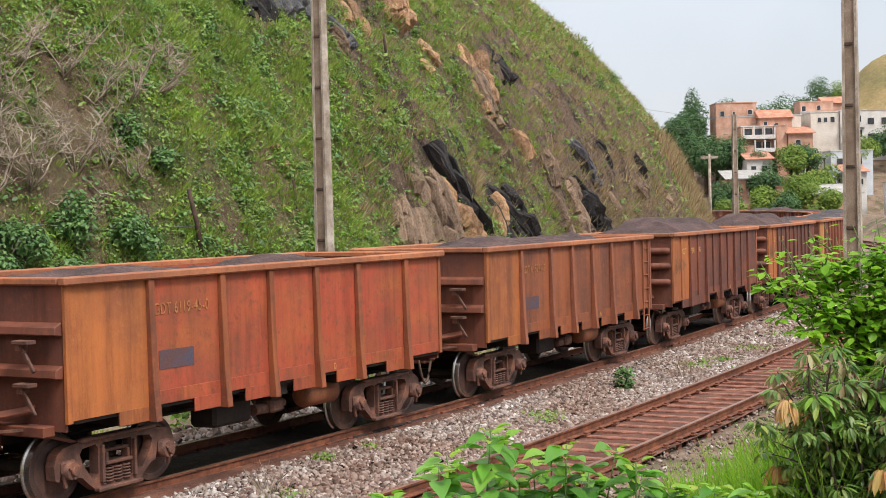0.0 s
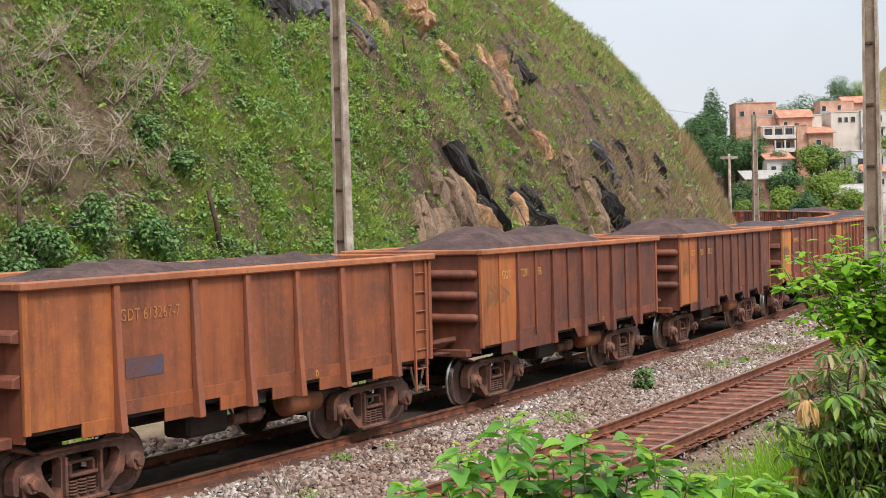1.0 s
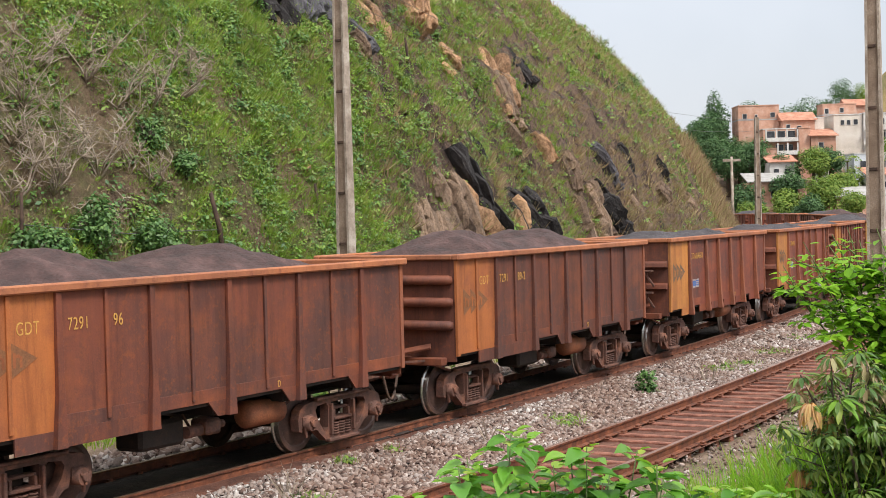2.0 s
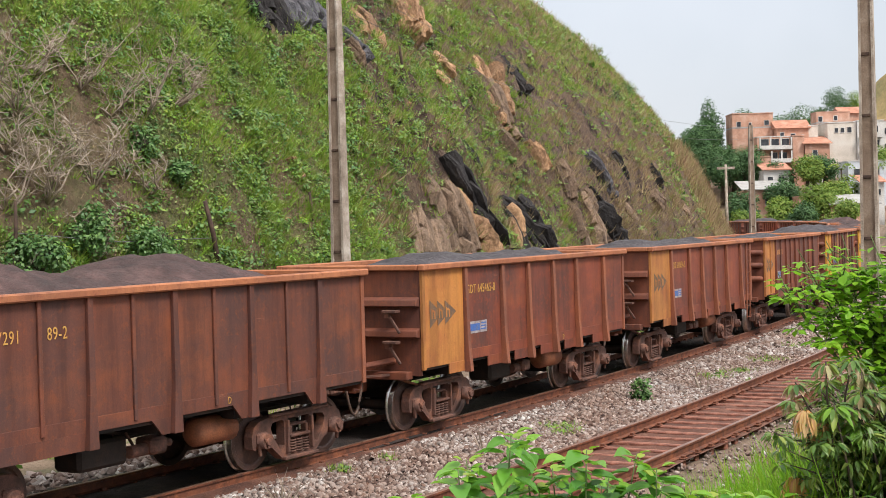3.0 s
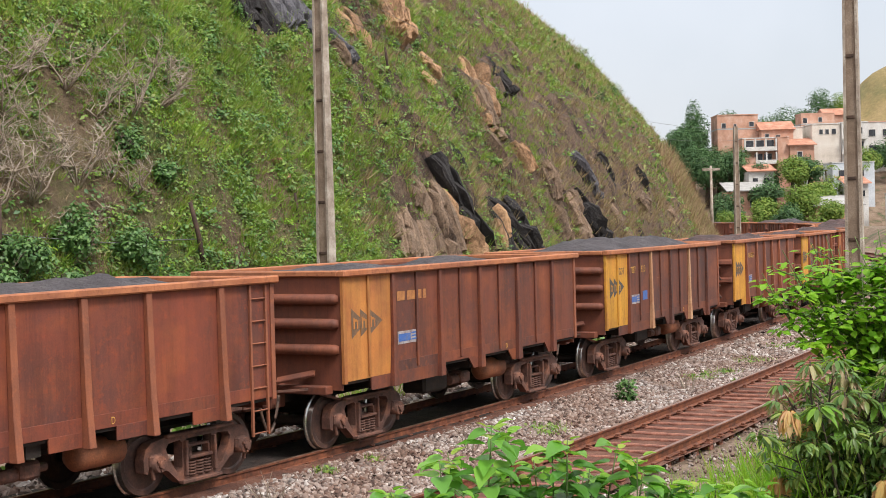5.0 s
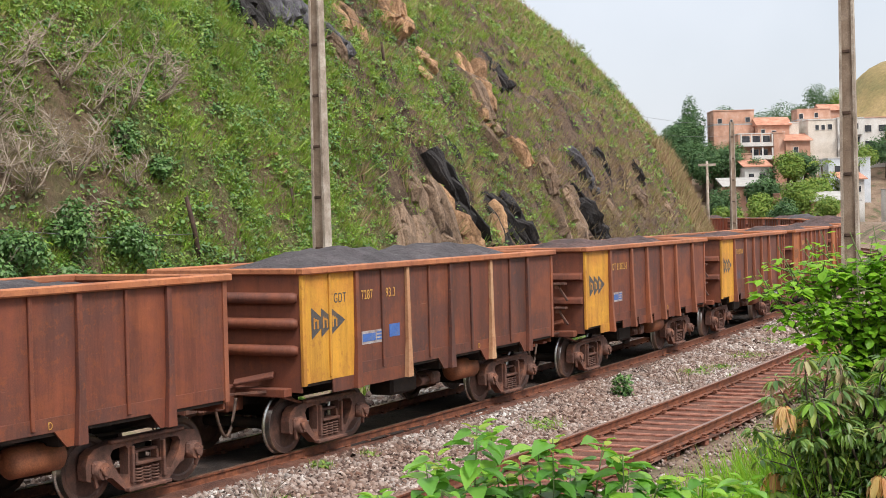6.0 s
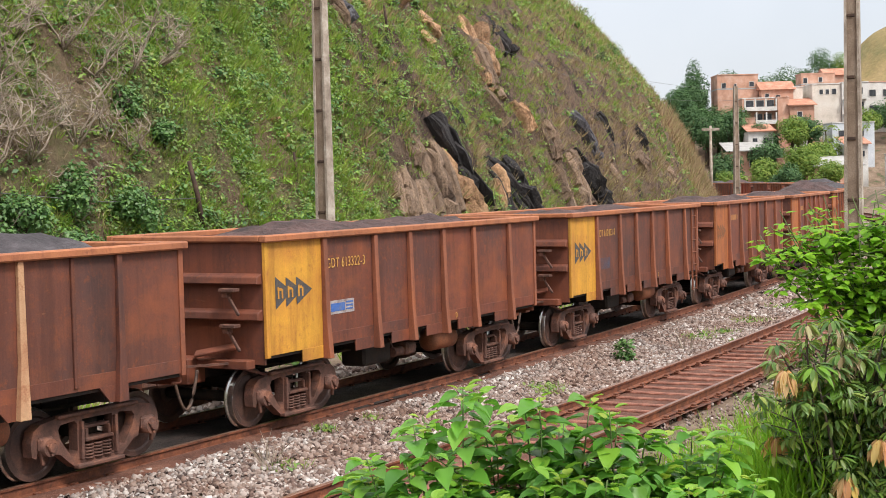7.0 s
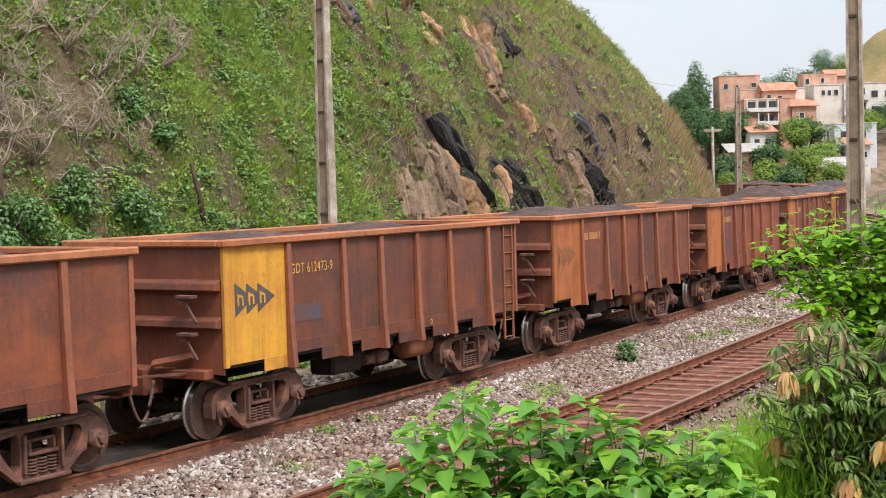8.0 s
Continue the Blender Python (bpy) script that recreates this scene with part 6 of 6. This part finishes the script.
house(63.8, 292, 8, 2.9, 6, 7.6, M_BRICK, [], "flat", "narrow unplastered brick house end", M_BRICK)
house(51.3, 296, 8, 3.6, 6, 6.6, M_BRICK, [(1.2, 4.6, 1.0, 1.0)], "shed", BR)
house(57.6, 276, 3, 7.5, 6, 5.6, M_BRICK, [(1.0, 2.6, 1.2, 1.3), (4.2, 2.6, 1.0, 1.3)], "shed", BR, M_SHEET)
house(66.4, 268, 1.5, 6.2, 6, 5.4, M_BRICK, [(0.8, 2.4, 1.3, 1.0), (3.2, 2.4, 1.2, 1.2)], "flat", BR, M_BRICK)
house(70.0, 259, 1.0, 8.6, 6, 4.2, M_BRICK, [(1.0, 1.5, 1.0, 1.0)], "shed", "low brick house with a pale sheet roof", M_SHEET)
house(80.6, 285, 6.0, 8.5, 7, 8.0, M_PLASTER_BLUE, [(1.2, 5.2, 1.3, 1.3), (5.0, 5.2, 1.3, 1.3), (2.8, 2.2, 1.3, 1.3)], "flat", "grey-blue plastered house on the hillside", M_PLASTER)
house(75.1, 290, 8.0, 1.8, 4, 6.8, M_PLASTER, [], "flat", "small white plastered annex", M_PLASTER)
house(86.0, 262, 1.0, 9, 7, 6.2, M_PLASTER, [(1.5, 3.2, 1.4, 1.2), (5.2, 3.2, 1.4, 1.2)], "flat", WHT, M_SHEET)


house(63.2, 283, 6, 5.0, 5, 6.6, M_PLASTER, [(0.8, 4.2, 1.0, 1.1), (3.0, 4.2, 1.0, 1.1)], "shed", WHT, M_ROOF)
house(88.6, 318, 20, 7.0, 6, 6.0, M_BRICK, [(1.0, 3.4, 1.0, 1.1), (4.4, 3.4, 1.0, 1.1)], "gable", BR)
house(99.0, 300, 10, 7.0, 6, 10.0, M_BRICK, [(1.0, 7.2, 1.2, 1.2), (4.2, 7.2, 1.2, 1.2), (1.0, 4.0, 1.2, 1.2)], "flat", BR, M_BRICK)
house(79.4, 272, 4.0, 4.4, 5, 5.4, M_PLASTER, [(0.8, 3.0, 1.0, 1.1), (2.7, 3.0, 1.0, 1.1)], "shed", WHT, M_ROOF)


def far_tree(x, y, z0, h, r, count, mat, lean=1.0, label="broadleaf tree with a dense dark crown"):
    root = tagged(new("tree"), label, "tree", "trees round the village")
    bm = bmesh.new()
    tube(bm, [(x, y, z0 - 2), (x + 0.2, y, z0 + h * 0.3), (x, y, z0 + h * 0.65)], [0.5, 0.35, 0.2], 7)
    for a in (0.3, 2.2, 4.1):
        tube(bm, [(x + 0.15, y, z0 + h * 0.3), (x + math.cos(a) * r * 0.5, y + math.sin(a) * r * 0.5, z0 + h * 0.65)], [0.22, 0.08], 6)
    part("trunk", bm, M_BARK, root)
    part("crown", leaf_cloud((x, y, z0 + h * 0.6), (r * 1.2, r * 1.1, h * 0.48), int(count * 4.4), (0.27, 0.62), LEAFLET, mat), None, root)


FD, FL = M_FARTREE, M_FARTREE_LIGHT
for x, y, z, h, r, c, m in ((58.6, 312, 13, 16.5, 3.0, 1500, FD), (55.5, 304, 12, 11, 4.0, 1500, FD), (52.0, 300, 11, 10.5, 3.4, 1300, FD), (60.5, 300, 9, 10, 3.8, 1400, FD), (64.0, 297, 8, 9.5, 3.2, 1200, FD),
                            (71.5, 330, 17, 11.5, 5.0, 1500, FD), (81.5, 335, 18, 12.0, 5.0, 1300, FD), (122, 440, 28, 14, 5.0, 1100, FD), (116, 440, 27, 9, 4.0, 900, FD), (128, 442, 30, 11, 4.5, 900, FL), (68.0, 262, 1, 7.6, 3.4, 1500, FL), (72.5, 268, 2, 7.4, 3.4, 1500, FL), (76.5, 274, 3.0, 8.0, 3.4, 1200, FL),
                            (74.4, 288, 9, 8, 3.0, 900, FD), (56.0, 268, 1, 7, 3.2, 1100, FD), (62.0, 262, 0, 6.5, 3.0, 1000, FL), (48.0, 292, 4, 8, 3.2, 900, FD), (88, 288, 9, 7.5, 3.0, 900, FL), (96, 296, 12, 9, 3.6, 900, FD), (84, 250, 0, 5.5, 2.6, 800, FL),
                            (52.5, 250, -1, 5.5, 2.6, 800, FL), (94, 268, 2, 8, 3.5, 900, FD), (103, 300, 8, 12, 4, 900, FD), (44, 285, 2, 8, 3.5, 800, FD), (56.5, 292, 8, 12, 4.2, 1300, FD), (61.0, 290, 7, 10, 3.6, 1200, FD), (66.5, 285, 6, 8, 3.0, 900, FD), (72.0, 284, 8, 7, 3.0, 900, FL), (76.0, 286, 9, 6.5, 2.6, 800, FD), (63.5, 254, 0, 5.5, 2.6, 900, FD), (69.5, 250, 0, 6, 3.2, 900, FL), (65.0, 275, 3, 7, 3.0, 900, FD)):
    far_tree(x, y, z, h, r, c, m)
    
# a palm among the houses
palm = tagged(new("palm_tree"), "palm tree with drooping fronds among the houses", "tree")
bm = bmesh.new()
tube(bm, [(78.0, 280, 2), (78.1, 280, 8), (77.8, 280, 12.5)], [0.25, 0.2, 0.16], 7)
part("trunk", bm, M_BARK, palm)
for k in range(11):
    a = k * 0.571
    bm = bmesh.new()
    for i in range(7):
        f0 = i / 7
        for side in (-1, 1):
            p = Vector((77.8 + math.cos(a) * 2.8 * f0, 280 + math.sin(a) * 2.8 * f0, 12.5 + 1.3 * math.sin(f0 * 2.6) - 1.2 * f0 * f0))
            e = p + Vector((-math.sin(a) * side * 0.5 + math.cos(a) * 0.5, math.cos(a) * side * 0.5 + math.sin(a) * 0.5, -0.35))
            vs = [bm.verts.new(q) for q in (p, p + Vector((math.cos(a) * 0.3, math.sin(a) * 0.3, 0.05)), e)]
            bm.faces.new(vs)
    part("frond", bm, FL, palm)

# far telegraph pole with a cross-arm, and the two thin wires to the hill
far_pole = tagged(new("utility_pole"), "distant weathered pole with a short cross-arm", "utility pole")
bm = bmesh.new()
tube(bm, [(28.7, 146, -0.5), (28.7, 146, 9.0)], [0.2, 0.13], 7)
part("shaft", bm, M_CONCRETE, far_pole)
bm = bmesh.new()
box(bm, 27.8, 29.6, 145.9, 146.1, 8.5, 8.75)
part("cross_arm", bm, M_CONCRETE, far_pole)
for dz in (0.0, 0.7):
    bm = bmesh.new()
    a, b = Vector((17.6, 82.0, 8.8 - dz)), Vector((-2.69, 34.9, 9.8 - dz))
    tube(bm, [a.lerp(b, k / 8) - Vector((0, 0, 1.2 * math.sin(math.pi * k / 8))) for k in range(9)], 0.006, 4)
    tagged(new("overhead_wire", data(bm, "overhead_wire", M_WIRE)), "thin overhead wire between the poles", "wire")


# ---- ballast stones and sleepers ----
def stone_template(seed):
    """A broken stone: a cube with its corners pushed about."""
    g = np.random.default_rng(seed)
    co = np.array([(x, y, z) for x in (-0.5, 0.5) for y in (-0.5, 0.5) for z in (-0.5, 0.5)]) * g.uniform(0.55, 1.2, (8, 3)) * np.array([1.25, 0.95, 0.75])
    return co, [(0, 1, 3, 2), (4, 6, 7, 5), (0, 4, 5, 1), (2, 3, 7, 6), (1, 5, 7, 3)]  # the buried side is left open


def ballast(name, count, s_range, lat_range, size, seed, mat, label):
    g = np.random.default_rng(seed)
    s, q = g.uniform(*s_range, count), g.uniform(*lat_range, count)
    pos = on_line_np(s, q, lat_height(q) + 0.05 + g.uniform(-0.02, 0.035, count))
    n = np.stack([g.normal(0, 0.8, count), g.normal(0, 0.8, count), np.ones(count)], 1)
    m = frames(n, g.uniform(0, 6.28, count), g.uniform(*size, (count, 1)) * g.uniform(0.7, 1.35, (count, 3)))
    tagged(new(name, scatter(name, *stone_template(seed), pos, m, mat)), label, "stones", kind="stuff")


LB = "loose crushed ballast stones, pale grey to brown"
for k in range(5):
    ballast("ballast_stones", 7400, (-14, 14), (1.2, 3.8), (0.03, 0.08), 200 + k, M_STONE, LB)
for k in range(3):
    ballast("ballast_stones", 3600, (14, 48), (1.2, 3.8), (0.05, 0.12), 210 + k, M_STONE, LB)
ballast("ballast_stones", 4000, (-12, 30), (-3.6, -1.3), (0.06, 0.13), 220, M_STONE, LB)
ballast("siding_stones", 5000, (-8, 20), (3.7, 7.4), (0.02, 0.06), 221, M_STONE, "small stones on the siding")

sleeper_bm = bmesh.new()
box(sleeper_bm, -0.085, 0.085, -0.97, 0.97, -0.1, 0.05, 0.015)
sleeper_me = data(sleeper_bm, "sleeper", M_SLEEPER)
chair_bm = bmesh.new()
box(chair_bm, -0.09, 0.09, -0.16, 0.16, 0.0, 0.02, 0.004)
for y in (-0.11, 0.11):
    box(chair_bm, -0.05, 0.05, y - 0.03, y + 0.03, 0.02, 0.055, 0.006)
chair_me = data(chair_bm, "rail_chair", M_RAIL)
for root, lat, s0, n in ((track_2, D2, -13, 110), (track_1, 0.0, -13, 110)):
    for k in range(n):
        s = s0 + k * 0.64
        p = on_line(s, lat + random.uniform(-0.05, 0.05), -0.222 if lat else -0.185 - 0.04)
        part("sleeper", sleeper_me, None, root, "", pose(p.x, p.y, p.z, random.uniform(-0.6, 0.6), random.uniform(-2, 2), math.degrees(heading(s)) + random.uniform(-2, 2)))
        for side in (-0.835, 0.835):
            c = on_line(s, lat + side, -0.172)
            if k < 60:
                part("rail_chair", chair_me, None, root, "", pose(c.x, c.y, c.z, 0, 0, math.degrees(heading(s))))


def motions():
    times = [k * 0.5 for k in range(17)]
    for i, (root, wheelsets) in WAGONS.items():
        walk(root, [(t, wagon_pose(i, t)) for t in times])
        if i > 12:
            continue
        n = int(8.0 * 30)
        for ws in wheelsets:
            x = ws.matrix_basis.translation.x
            walk(ws, [(k / 30.0, pose(x, 0, 0.46, 0, -math.degrees(SPEED / 0.462) * k / 30.0, 0)) for k in range(n + 1)])
    # the near plants sway in the train's draught; the bush also stoops
    for plant, base, sway in ((near_bush, BUSH_BASE, 1.0), (mango, MANGO_BASE, 0.08), (bright, BRIGHT_BASE, 0.08)):
        walk(plant, [(t, pose(base[0], base[1], base[2] + sway * d, sway * b, sway * a, 0)) for t, a, b, d in SWAY])


SWAY = [(0.0, 4.0, 0.5, -0.09), (0.5, 3.5, 0.4, -0.06), (1.0, 4.0, 0.0, -0.04), (1.5, 3.5, 0.5, -0.09), (2.2, 4.0, 0.6, -0.08), (3.0, 4.5, 0.5, -0.06), (3.5, 4.2, 0.1, -0.02), (4.0, 4.0, 0.0, -0.01), (4.5, 4.0, 0.1, -0.01),
        (5.2, 3.8, 0.0, -0.02), (6.0, 2.5, 0.0, -0.03), (6.5, 1.2, 0.0, -0.02), (7.0, 0.3, 0.0, 0.0), (7.5, 0.0, 0.1, 0.0), (8.0, 0.0, 0.1, 0.0)]
motions()
